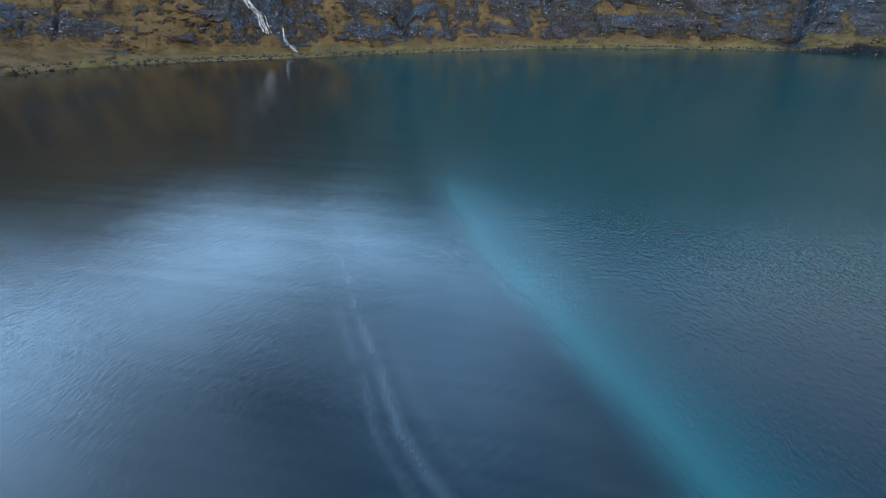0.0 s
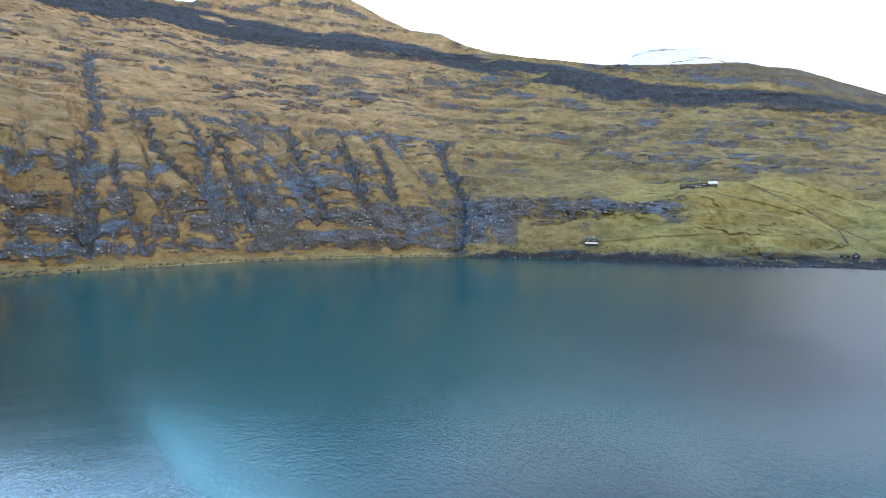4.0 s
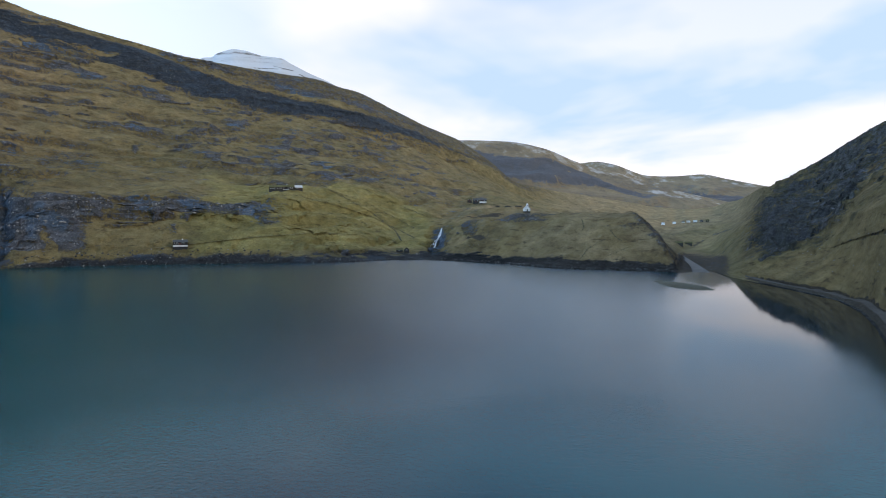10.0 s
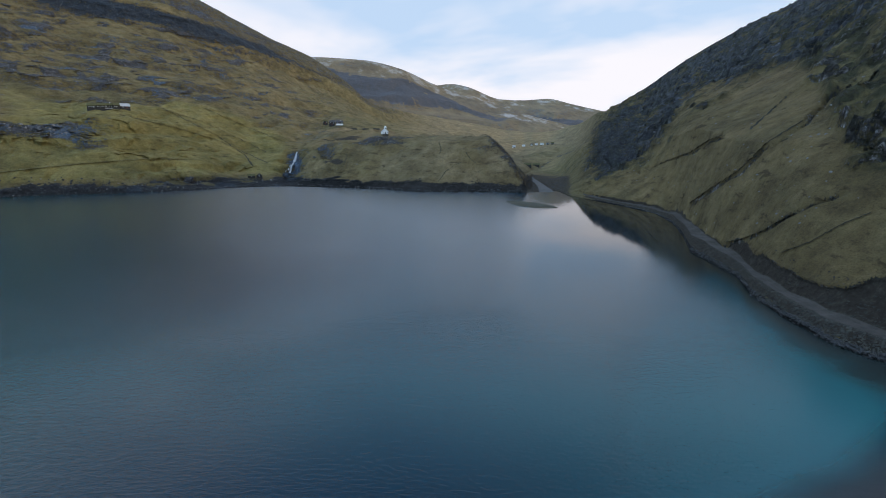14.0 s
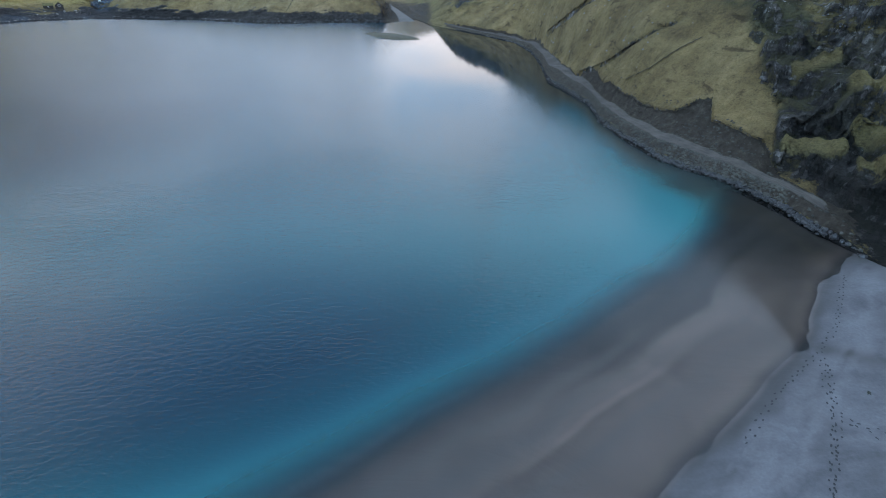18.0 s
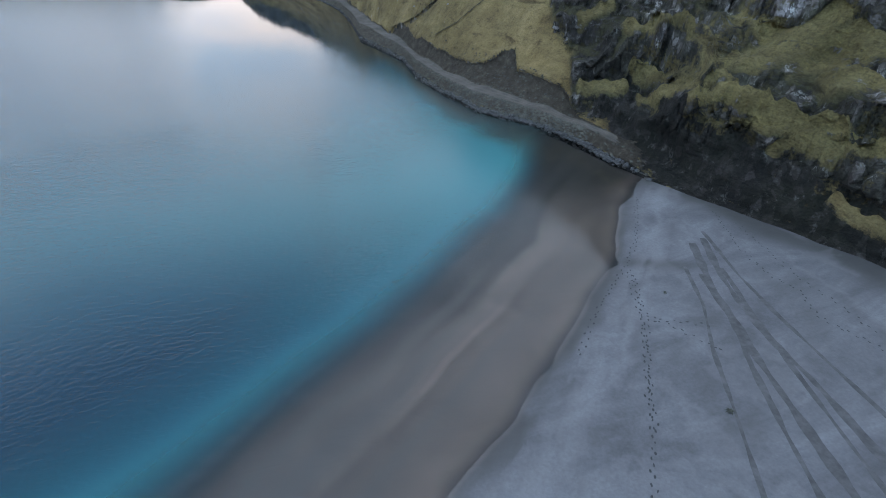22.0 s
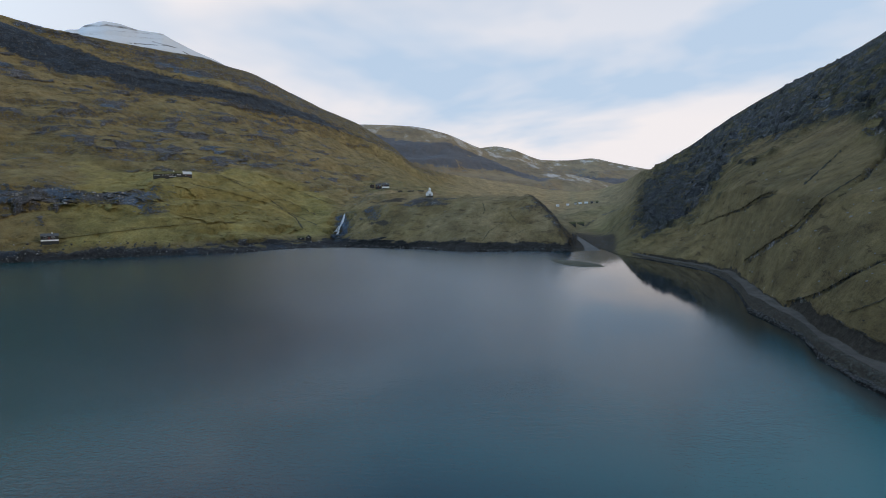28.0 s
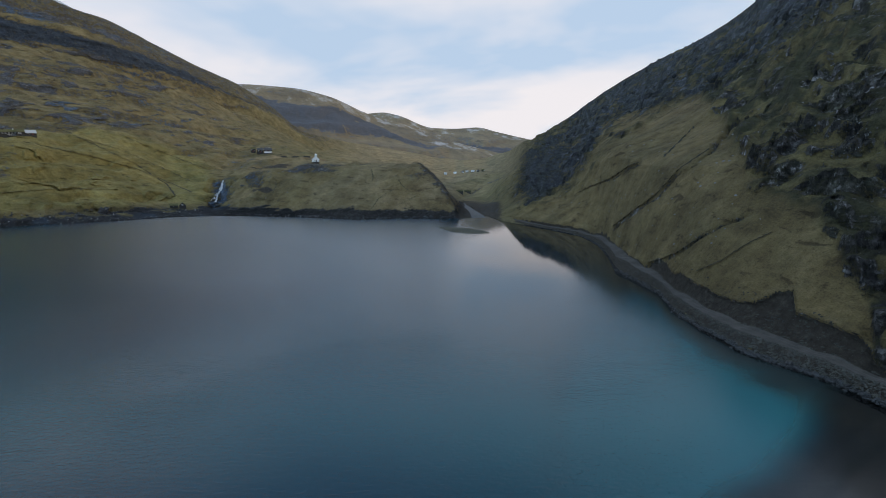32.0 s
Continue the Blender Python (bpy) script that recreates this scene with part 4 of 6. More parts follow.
fieldmask = smooth(38, 42, AW + 10 * (wander - 0.5) + 4 * (crag - 0.5)) * (1 - smooth(61.5, 63.5, AW)) * smooth(8, 13, Z2 + 8 * (crag - 0.5)) * (1 - smooth(3.9, 4.15, ZN + 0.3 * (crag - 0.5)))
fieldmask = np.maximum(fieldmask, 0.3 * smooth(86.5, 88, AW) * (1 - smooth(91, 93, AW)) * smooth(3.5, 4.5, ZN) * (1 - smooth(5.8, 6.2, ZN)))
fieldmask = np.maximum(fieldmask, 0.2 * south * (1 - smooth(3.2, 4.6, ZN + 0.6 * (wander - 0.5))))
fieldmask = np.maximum(fieldmask, 0.16 * head * (ZN < 4.2) * (1 - smooth(76, 84, AW + 6 * (wander - 0.5))))
fieldmask = np.maximum(fieldmask, 0.5 * (1 - smooth(3, 7, Z2)) * (AW > -40) * (AW < 26) * (ZN > 1) * (ZN < 3))
rock *= 1 - 0.85 * smooth(0.3, 0.7, fieldmask) * (1 - south)
rock = np.maximum(rock, knollface * smooth(0.34, 0.6, 0.5 * slots + 0.5 * crag + 0.1) * 0.66)
straw = north * smooth(3.2, 5.2, ZN + 1.2 * (wander - 0.5)) * (1 - 0.8 * smooth(10, 32, AW)) * 0.7
straw = np.maximum(straw, 0.42 * head * (ZN < 4.3) * smooth(0.3, 0.6, fbm(X / 35, Y / 35, ZZ / 20, 4, 391)))
straw = np.maximum(straw, 0.5 * smooth(72, 79, AW) * (1 - smooth(92, 96, AW)) * smooth(3.9, 4.6, ZN + 0.8 * (wander - 0.5)))
olive = np.clip(smooth(8, 40, AW + 20 * (wander - 0.5)) * 0.7 * (1 - 0.85 * head * (ZN < 4.3)) + 0.35 * (crag - 0.4) - 0.7 * plain - 0.2 * bare + 0.6 * north * smooth(18.2, 19.2, EL), 0, 1)
earth = south * smooth(0.8, 1.1, ZN) * (1 - smooth(-0.07, 0.07, sod)) * smooth(91.3, 93.3, AW) * (1 - smooth(130.5, 134.5, AW + 3 * (knob - 0.5))) * (ZN < 3)
earth = np.maximum(earth, banked * smooth(104, 110, AW))
wet_foot = south * smooth(92, 95, AW) * (AW < 136) * (1 - smooth(1.12, 1.22, ZN + 0.14 * (knob - 0.5))) * (ZN > 0.5)
earth *= 1 - wet_foot
rock = np.maximum(rock, wet_foot)
earth = np.maximum(earth, quiet * (1 - smooth(-3.0, -2.1, EL + 0.8 * (crag - 0.5))) * 0.62)
for peat_az, peat_el, wide_az, wide_el in ((68.07, 1.09, 2.4, 0.28), (67.28, -1.14, 1.3, 0.25)):
    earth = np.maximum(earth, 0.9 * np.exp(-((AW - peat_az) / wide_az) ** 2 - ((EL - peat_el - 0.05 * (AW - peat_az) + 0.3 * (crag - 0.5)) / wide_el) ** 2) * (RR < 700))
snow = smooth(150, 480, Z2) * smooth(60, 75, AW) * (1 - smooth(88, 96, AW)) * 0.5


def grid_mesh(name, gx, gy, gz, mat, attrs, closed=False):
    """One mesh from a grid of places."""
    rows, cols = gx.shape
    me = bpy.data.meshes.new(name)
    co = np.stack([gx, gy, gz], -1).reshape(-1, 3).astype(np.float32)
    i = np.arange(rows * cols).reshape(rows, cols)
    if closed:
        i = np.concatenate([i, i[:, :1]], 1)
    quads = np.stack([i[:-1, :-1], i[:-1, 1:], i[1:, 1:], i[1:, :-1]], -1).reshape(-1, 4)
    me.vertices.add(len(co)); me.vertices.foreach_set("co", co.ravel())
    me.loops.add(quads.size); me.loops.foreach_set("vertex_index", quads.ravel().astype(np.int32))
    me.polygons.add(len(quads))
    me.polygons.foreach_set("loop_start", np.arange(0, quads.size, 4, dtype=np.int32))
    me.polygons.foreach_set("loop_total", np.full(len(quads), 4, dtype=np.int32))
    me.polygons.foreach_set("use_smooth", np.ones(len(quads), dtype=bool))
    me.update()
    for key, v in attrs.items():
        a = me.attributes.new(key, "FLOAT", "POINT")
        a.data.foreach_set("value", np.broadcast_to(v, gx.shape).astype(np.float32).ravel())
    me.materials.append(mat)
    me.validate()
    return me


# tone differs by block; the shade at the crags' foot is put into it
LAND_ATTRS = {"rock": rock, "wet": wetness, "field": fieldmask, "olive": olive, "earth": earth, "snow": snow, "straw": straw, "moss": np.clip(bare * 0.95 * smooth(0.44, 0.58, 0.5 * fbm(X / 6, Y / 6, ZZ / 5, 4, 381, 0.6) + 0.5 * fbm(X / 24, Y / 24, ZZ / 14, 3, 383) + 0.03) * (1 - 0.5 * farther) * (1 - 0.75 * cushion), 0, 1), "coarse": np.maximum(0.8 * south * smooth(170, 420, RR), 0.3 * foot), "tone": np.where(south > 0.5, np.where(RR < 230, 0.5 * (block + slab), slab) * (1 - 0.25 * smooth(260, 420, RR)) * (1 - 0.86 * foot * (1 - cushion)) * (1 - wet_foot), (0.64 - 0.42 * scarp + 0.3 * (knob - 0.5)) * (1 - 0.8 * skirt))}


def land_piece(name, lo, hi, label, category, mat=HILL):
    a, b = np.searchsorted(AZ, lo - 1e-6), np.searchsorted(AZ, hi - 1e-6)
    s = np.s_[:, a:b + 1]
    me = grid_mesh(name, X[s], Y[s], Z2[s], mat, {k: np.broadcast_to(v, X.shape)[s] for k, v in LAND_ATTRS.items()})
    return tagged(new(name, me), label, category, kind="structure")


land_piece("mountainside_north", -54, 61, "steep ochre grass mountainside with stepped dark basalt bands and gullies", "mountainside")
land_piece("headland", 61, 91, "grassy headland with a dark rock skirt before the valley", "headland")
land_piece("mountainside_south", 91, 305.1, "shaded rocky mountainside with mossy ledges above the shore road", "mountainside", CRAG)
# the last strip closes the ring
strip = np.s_[:, [-1, 0]]
me = grid_mesh("mountainside_west", X[strip], Y[strip], Z2[strip], HILL, {k: np.broadcast_to(v, X.shape)[strip] for k, v in LAND_ATTRS.items()})
tagged(new("mountainside_west", me), "grass mountainside that closes the bay", "mountainside", kind="structure")


def ground(bearing, dist):
    """Height of the land at a bearing and distance."""
    c = np.interp(bearing, AZ, np.arange(len(AZ)))
    k = int(round(c))
    order = np.argsort(R2[:, k])
    return float(np.interp(dist, R2[order, k], Z2[order, k]))


# ---- far mountains behind the valley ----
def far_range(name, label, bearings, crest_el, crest_r, foot_r, foot_z, snow_from, snow_to, seed, bands, cover=0.7, cliff=(), ledges=()):
    az = np.arange(bearings[0], bearings[-1] + 0.01, 0.12)
    el, rc = pchip(bearings, crest_el, az), pchip(bearings, crest_r, az)
    zc = 35 + rc * np.tan(np.radians(el))
    t = 1 - (1 - np.linspace(0, 1, 140)[:, None]) ** 1.5
    r = foot_r + (rc - foot_r) * t
    z = foot_z + (zc - foot_z) * (0.35 * t + 0.65 * t ** 1.5)
    back = np.linspace(0.1, 1, 8)[:, None]
    r = np.concatenate([r, rc + 700 * back]); z = np.concatenate([z, zc * (1 - back) - 10 * back])
    tt = np.concatenate([t, np.full(back.shape, 1.0)])
    a = np.radians(np.broadcast_to(az, r.shape))
    x, y = r * np.sin(a), r * np.cos(a)
    n = fbm(x / 160, y / 160, z / 160, 5, seed)
    body = np.sin(np.pi * np.clip(tt, 0, 1)) * np.ones(r.shape)
    b = z / bands + 1.2 * (n - 0.5)
    s = b - np.floor(b)
    z = z + body * ((n - 0.5) * (25 if cliff else 60) + (smooth(0.5, 0.9, s) - s) * bands * 0.7)
    rk = smooth(0.5, 0.6, s) * (1 - smooth(0.86, 0.96, s)) * smooth(0.3, 0.6, fbm(x / 260, y / 260, z / 60, 3, seed + 9)) * 0.75
    deg, sight = np.degrees(a), np.degrees(np.arctan2(z - 35, r))
    for at, els, thick in ledges:
        grit = fbm(x / 30, y / 30, z / 9, 4, seed + 5)
        line = np.exp(-((sight - np.interp(deg, at, els) + 0.12 * (n - 0.5)) / thick) ** 2) * (deg > at[0]) * (deg < at[-1])
        rk = np.maximum(rk * 0.8, line * smooth(0.3, 0.5, grit))
    sn = cover * smooth(snow_from, snow_to, z + (n - 0.5) * 120) * (1 - 0.85 * rk)
    shade = 0.55
    if cliff:
        at, upper_el, lower_el = cliff
        streak = fbm(x / 45, y / 45, z / 110, 3, seed + 7)
        edge = 0.5 * (n - 0.5) + 0.35 * (streak - 0.5)
        face = smooth(-0.12, 0.12, sight - np.interp(deg, at, lower_el) + edge) * (1 - smooth(-0.1, 0.12, sight - np.interp(deg, at, upper_el) + edge))
        face *= smooth(at[0] - 1.5, at[0], deg) * (1 - smooth(at[-1], at[-1] + 2, deg))
        rk = np.maximum(rk * 0.45, 1.0 * face * smooth(0.2, 0.36, streak))
        shade = 0.55 - 0.3 * face
        dust = smooth(0.78, 0.97, tt + 0.25 * (n - 0.5)) * (0.3 + 0.55 * fbm(x / 70, y / 70, z / 14, 4, seed + 3))
        sn = np.maximum(0.3 * sn, dust * cover) * (1 - 0.6 * rk)
    # wet serves here only for its blue-grey tone
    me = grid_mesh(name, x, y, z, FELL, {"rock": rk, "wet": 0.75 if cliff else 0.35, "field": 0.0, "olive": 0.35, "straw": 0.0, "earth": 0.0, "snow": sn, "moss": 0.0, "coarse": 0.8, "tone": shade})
    return tagged(new(name, me), label, "mountain", kind="structure")


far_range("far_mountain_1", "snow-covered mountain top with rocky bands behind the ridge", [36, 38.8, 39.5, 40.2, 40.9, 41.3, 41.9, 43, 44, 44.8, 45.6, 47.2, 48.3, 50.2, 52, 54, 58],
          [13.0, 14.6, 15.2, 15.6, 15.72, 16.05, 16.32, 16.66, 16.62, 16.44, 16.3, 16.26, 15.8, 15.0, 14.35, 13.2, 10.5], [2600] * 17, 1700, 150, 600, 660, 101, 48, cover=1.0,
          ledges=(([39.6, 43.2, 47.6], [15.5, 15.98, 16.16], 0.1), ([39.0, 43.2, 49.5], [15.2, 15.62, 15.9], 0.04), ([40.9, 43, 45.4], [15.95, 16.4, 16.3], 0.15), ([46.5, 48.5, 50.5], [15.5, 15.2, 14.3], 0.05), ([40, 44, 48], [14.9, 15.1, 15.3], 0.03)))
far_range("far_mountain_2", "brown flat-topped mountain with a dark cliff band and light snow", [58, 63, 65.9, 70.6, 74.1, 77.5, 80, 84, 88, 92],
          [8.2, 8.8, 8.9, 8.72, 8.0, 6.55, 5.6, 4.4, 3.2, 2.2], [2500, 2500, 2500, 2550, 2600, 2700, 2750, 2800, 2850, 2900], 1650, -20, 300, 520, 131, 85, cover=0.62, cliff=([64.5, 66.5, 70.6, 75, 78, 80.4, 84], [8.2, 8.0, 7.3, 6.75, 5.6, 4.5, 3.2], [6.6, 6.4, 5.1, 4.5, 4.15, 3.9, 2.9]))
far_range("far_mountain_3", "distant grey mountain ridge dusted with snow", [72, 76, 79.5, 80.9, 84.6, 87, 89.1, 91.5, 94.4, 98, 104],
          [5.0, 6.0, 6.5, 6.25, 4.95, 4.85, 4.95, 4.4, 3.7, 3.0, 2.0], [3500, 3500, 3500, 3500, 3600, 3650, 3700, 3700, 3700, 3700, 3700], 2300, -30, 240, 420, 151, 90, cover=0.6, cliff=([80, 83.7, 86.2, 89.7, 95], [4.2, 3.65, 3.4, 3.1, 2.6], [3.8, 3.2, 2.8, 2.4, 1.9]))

# ---- lagoon floor, beach and water ----
WATERLINE = [(74, -84), (68, -68), (66.5, -63.5), (63, -59), (56, -50.5), (50.5, -45.2), (46.5, -42.5), (42.5, -38), (39.6, -34), (35, -28.4), (30.6, -22), (26.6, -16.8), (22.2, -10.5), (14, 0), (2, 6), (-30, 9), (-90, 14), (-200, 20), (-420, 40)]
SHELF = [(93, -130), (93, -80), (91, -58), (83, -51), (62, -33), (47, -14), (37, 0), (29, 12), (16, 33), (8, 52), (-4, 79), (-16, 120), (-34, 190), (-62, 300), (-110, 440)]


# a thin slick drawn along the shelf; its pale sheen is put into the water's colour
SLICK = [(-36, 109), (-24, 72), (-15, 51), (-8, 37), (-3, 30), (3, 22), (9, 12)]


def lagoon_floor(x, y):
    """Height of the sand: a flat beach, a shallow shelf and the deep basin."""
    to_water = polyline_distance(x, y, WATERLINE) + 1.6 * (fbm(x / 9, y / 9, x * 0, 3, 201) - 0.5)
    to_shelf = polyline_distance(x, y, SHELF) + 1.8 * (fbm(x / 14, y / 14, x * 0, 3, 211) - 0.5)
    return to_water, to_shelf


def build_lagoon():
    az = np.concatenate([np.arange(-54, 70, 0.5), np.arange(70, 161, 0.25), np.arange(161, 306, 1.0)])
    shore = shore_far(az)
    t = np.linspace(0, 1, 240)[:, None]
    r = (shore + 5) * (0.25 * t + 0.75 * t ** 2.2)
    a = np.radians(np.broadcast_to(az, r.shape))
    x, y = r * np.sin(a) + 0.4 * (1 - t) ** 6, r * np.cos(a)
    wd, sd = lagoon_floor(x, y)
    # both distances are positive on the lagoon's side
    wd, sd = -wd, -sd
    z = np.where(wd < 0, np.clip(-wd * 0.03, 0, 1.1), -np.clip(wd * 0.045, 0, 0.75))
    z = z + 0.12 * (fbm(x / 6, y / 6, x * 0, 3, 221) - 0.5) * (wd < 0)
    drop = smooth(-2, 26, sd)
    z = np.where(wd > 0, z - drop * 9.0, z)
    edge_run = fbm(wd / 2.6, (x - y) / 130, x * 0, 3, 251)
    bars = smooth(0.5, 0.68, edge_run) * smooth(1, 6, wd) * (1 - 0.85 * smooth(34, 50, x))
    wet_patch = np.exp(-(((x - 42) * 0.5 + (y + 44.5) * 0.86) / 5.0) ** 2 - (((x - 42) * 0.86 - (y + 44.5) * 0.5) / 1.5) ** 2)
    edge_silt = smooth(-0.6, 1.4, wd) * (1 - smooth(5, 13, wd))
    silt = smooth(-1.0, 8, wd + 3 * (fbm(x / 8, y / 8, x * 0, 3, 271) - 0.5)) * (1 - 0.85 * smooth(-10, 0, sd + 5 * (fbm(x / 12, y / 12, x * 0, 3, 273) - 0.5))) * (0.35 + 0.65 * smooth(0.3, 0.68, fbm(wd / 2.4, (x - y) / 90, x * 0, 3, 275)))
    silt = np.maximum(silt, 0.75 * edge_silt) * (1 - smooth(46, 80, x + 14 * (fbm(x / 10, y / 10, x * 0, 3, 279) - 0.5)))
    damp = smooth(-2.8, 0.6, wd + 4.0 * (fbm((x - y) / 6, (x + y) / 2.0, x * 0, 4, 231) - 0.5))
    # the damp colour also darkens the sand along the crag foot and at the road's end
    ridge_line = shore - r + 4 * (fbm(x / 6, y / 6, x * 0, 3, 233) - 0.5)
    damp = np.maximum(damp, (1 - smooth(0.5, 6.5, ridge_line)) * smooth(126, 130, np.degrees(a)) * (1 - smooth(210, 230, np.degrees(a))))
    damp = np.maximum(damp, smooth(-7, 0, wd) * smooth(57, 64, x))
    damp = np.maximum(damp, 0.4 * smooth(0.5, 0.8, fbm((x - y) / 11, (x + y) / 5, x * 0, 5, 235, 0.6)) * (wd < 0))

    # the hillside's dark reflection painted on the sand, and a dark weedy waterline
    weed_mirror = smooth(-0.5, 4, wd) * np.maximum((1 - smooth(0, 24, np.hypot((x - 73) / 1.5, (y + 55)) - 2 + 9 * (fbm(x / 9, y / 9, x * 0, 3, 277) - 0.5))) * 0.62, 0.5 * (1 - smooth(1.5, 6, wd)) * smooth(38, 50, x))
    lace = fbm(x / 2.2, y / 2.2, x * 0, 4, 261)
    lace_run = fbm((x - y) / 7, (x + y) / 1.8, x * 0, 4, 263)
    crust = np.maximum(0.62 * np.exp(-((wd + 4.4 + 2 * (lace - 0.5)) / 1.9) ** 2) * smooth(0.3, 0.62, lace_run), np.exp(-((wd + 5.2 + 3 * (lace - 0.5)) / 0.6) ** 2) * 0.5)
    crust = np.maximum(crust, smooth(0.84, 0.95, 1 - np.abs(2 * fbm(x / 7 + 1.5 * lace, y / 7, x * 0, 4, 281) - 1)) * 0.3 * (wd < -2))
    me = grid_mesh("beach", x, y, z, SAND, {"damp": np.maximum(damp, wet_patch), "weed_mirror": weed_mirror, "bars": bars, "crust": crust, "silt": silt}, closed=True)
    tagged(new("beach", me), "pale grey sand beach that runs under the shallow water", "beach", kind="structure")
    # the sheet of water
    r = (shore + 14) * (0.25 * t + 0.75 * t ** 2.2)
    x, y = r * np.sin(a) + 0.4 * (1 - t) ** 6, r * np.cos(a)
    wd, sd = lagoon_floor(x, y)
    wd, sd = -wd, -sd
    # past the end of the sand bank the floor sinks more gently and the water darkens at once
    fade = smooth(85, 135, y + 0.3 * np.abs(x) + 20 * (fbm(x / 30, y / 30, x * 0, 3, 241) - 0.5))
    reach = 2.0 + 42.0 * smooth(42, 80, x) + 4.0 * smooth(10, 45, y)
    glow = smooth(-4.0, 1.5, sd) * np.exp(-np.maximum(sd - 2.0, 0) / reach) * (1 - fade) * (0.42 + 0.58 * np.maximum(smooth(48, 76, x), smooth(8, 36, y)))
    still = smooth(84, 90, np.degrees(a)) * (1 - smooth(130, 150, np.degrees(a))) * smooth(90, 260, r + 120 * (1 - smooth(95, 104, np.degrees(a))) - 40)
    calm = np.minimum(smooth(-2, 26, wd), 1 - smooth(50, 95, x) * 0.6 * (1 - smooth(-4, 70, y + 50)))  * (1 - 0.95 * still) * (1 - smooth(50, 260, r) * (0.55 + 0.2 * smooth(36, 70, np.degrees(a))))
    calm *= 1 - 0.45 * (1 - smooth(-8, 4, sd)) * smooth(-6, 14, wd)
    depth = np.maximum(smooth(-2.0, 34 , sd * (1.35 - 0.6 * smooth(55, 85, x))), smooth(95, 150, y + 0.5 * np.abs(x) + 20 * (fbm(x / 30, y / 30, x * 0, 3, 241) - 0.5)) * smooth(0, 10, sd))
    murk = smooth(-4.5, 3.5, sd) * 0.97 + (0.06 + 0.6 * (1 - smooth(-15, 40, x)) * smooth(0, 12, wd) * (1 + 0.3 * smooth(0, 20, y)) + 0.2 * smooth(110, 200, r)) * (1 - smooth(-4.5, 3.5, sd))
    deg = np.degrees(a)
    ruffle = 0.04 + (0.12 * smooth(8, 42, deg) + 0.15 * smooth(46, 64, deg) * smooth(110, 240, r)) * (1 - smooth(83, 89, deg)) * smooth(40, 160, r) + 0.19 * np.exp(-((x - 112) / 38) ** 2 - ((y + 42) / 36) ** 2)
    ruffle = np.minimum(ruffle, 0.262)
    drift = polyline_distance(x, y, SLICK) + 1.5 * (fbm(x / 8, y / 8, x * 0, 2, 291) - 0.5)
    # pale sheen of the slick, painted as three thin lines
    slick_sheen = (np.exp(-(drift / 0.55) ** 2) + 0.6 * np.exp(-((drift + 2.1) / 0.4) ** 2) + 0.35 * np.exp(-((drift - 2.6) / 0.5) ** 2)) * smooth(0.2, 0.5, fbm(x / 5, y / 5, x * 0, 3, 293)) * 0.6
    # dark shallows by the south shore; the wide part is the slope's painted reflection
    shoal_mirror = (1 - smooth(2, 15 + 230 * (1 - smooth(97, 106, deg)), 0.72 * (shore - r) + 6 * (fbm(x / 7, y / 7, x * 0, 3, 295) - 0.5))) * smooth(88, 94, np.degrees(a)) * (1 - smooth(136, 140, np.degrees(a))) * 0.9
    # brown hillside reflection painted over the western water, and a dim brown near shelf
    brown_mirror = np.maximum(0.9 * smooth(70, 150, r), 0.7 * (1 - smooth(-14, 22, x))) * (1 - smooth(-55, 12, sd + 14 * (fbm(x / 30, y / 30, x * 0, 3, 297) - 0.5))) * (1 - smooth(10, 60, x))
    me = grid_mesh("lagoon", x, y, x * 0, WATER, {"depth": depth, "murk": murk, "glow": glow, "slick_sheen": slick_sheen, "ruffle": ruffle, "shoal_mirror": shoal_mirror, "brown_mirror": brown_mirror, "green": 0.95 * smooth(40, 110, r) * (1 - 0.88 * smooth(26, 60, deg)) * (1 - smooth(84, 100, deg)), "open": 0.014 + 0.986 * calm}, closed=True)
    tagged(new("lagoon", me), "calm lagoon water, turquoise at the shelf and dark teal in the middle", "water", kind="structure")


build_lagoon()


# ---- helpers for things ----
def part(name, bm, mat, parent=None, label=""):
    """Link a bmesh as one mesh object, under a thing or a part."""
    me = bpy.data.meshes.new(name)
    bm.to_mesh(me)
    bm.free()
    me.materials.append(mat)
    ob = new(name, me)
    if parent is not None:
        ob.parent = parent
    if label:
        ob["label"] = label
    return ob


def box(bm, x0, x1, y0, y1, z0, z1, bevel=0.0):
    r = bmesh.ops.create_cube(bm, size=1)
    for v in r["verts"]:
        v.co = Vector(((x0 + x1) / 2 + v.co.x * (x1 - x0), (y0 + y1) / 2 + v.co.y * (y1 - y0), (z0 + z1) / 2 + v.co.z * (z1 - z0)))
    if bevel:
        edges = {e for v in r["verts"] for e in v.link_edges}
        bmesh.ops.bevel(bm, geom=list(edges), offset=bevel, segments=1, affect="EDGES")
    return bm


def prism(bm, outline, y0, y1):
    """A prism along y from an outline in x and z."""
    a = [bm.verts.new((x, y0, z)) for x, z in outline]
    b = [bm.verts.new((x, y1, z)) for x, z in outline]
    bm.faces.new(a); bm.faces.new(b[::-1])
    for i in range(len(a)):
        j = (i + 1) % len(a)
        bm.faces.new((a[i], b[i], b[j], a[j]))
    bmesh.ops.recalc_face_normals(bm, faces=bm.faces[:])
    return bm


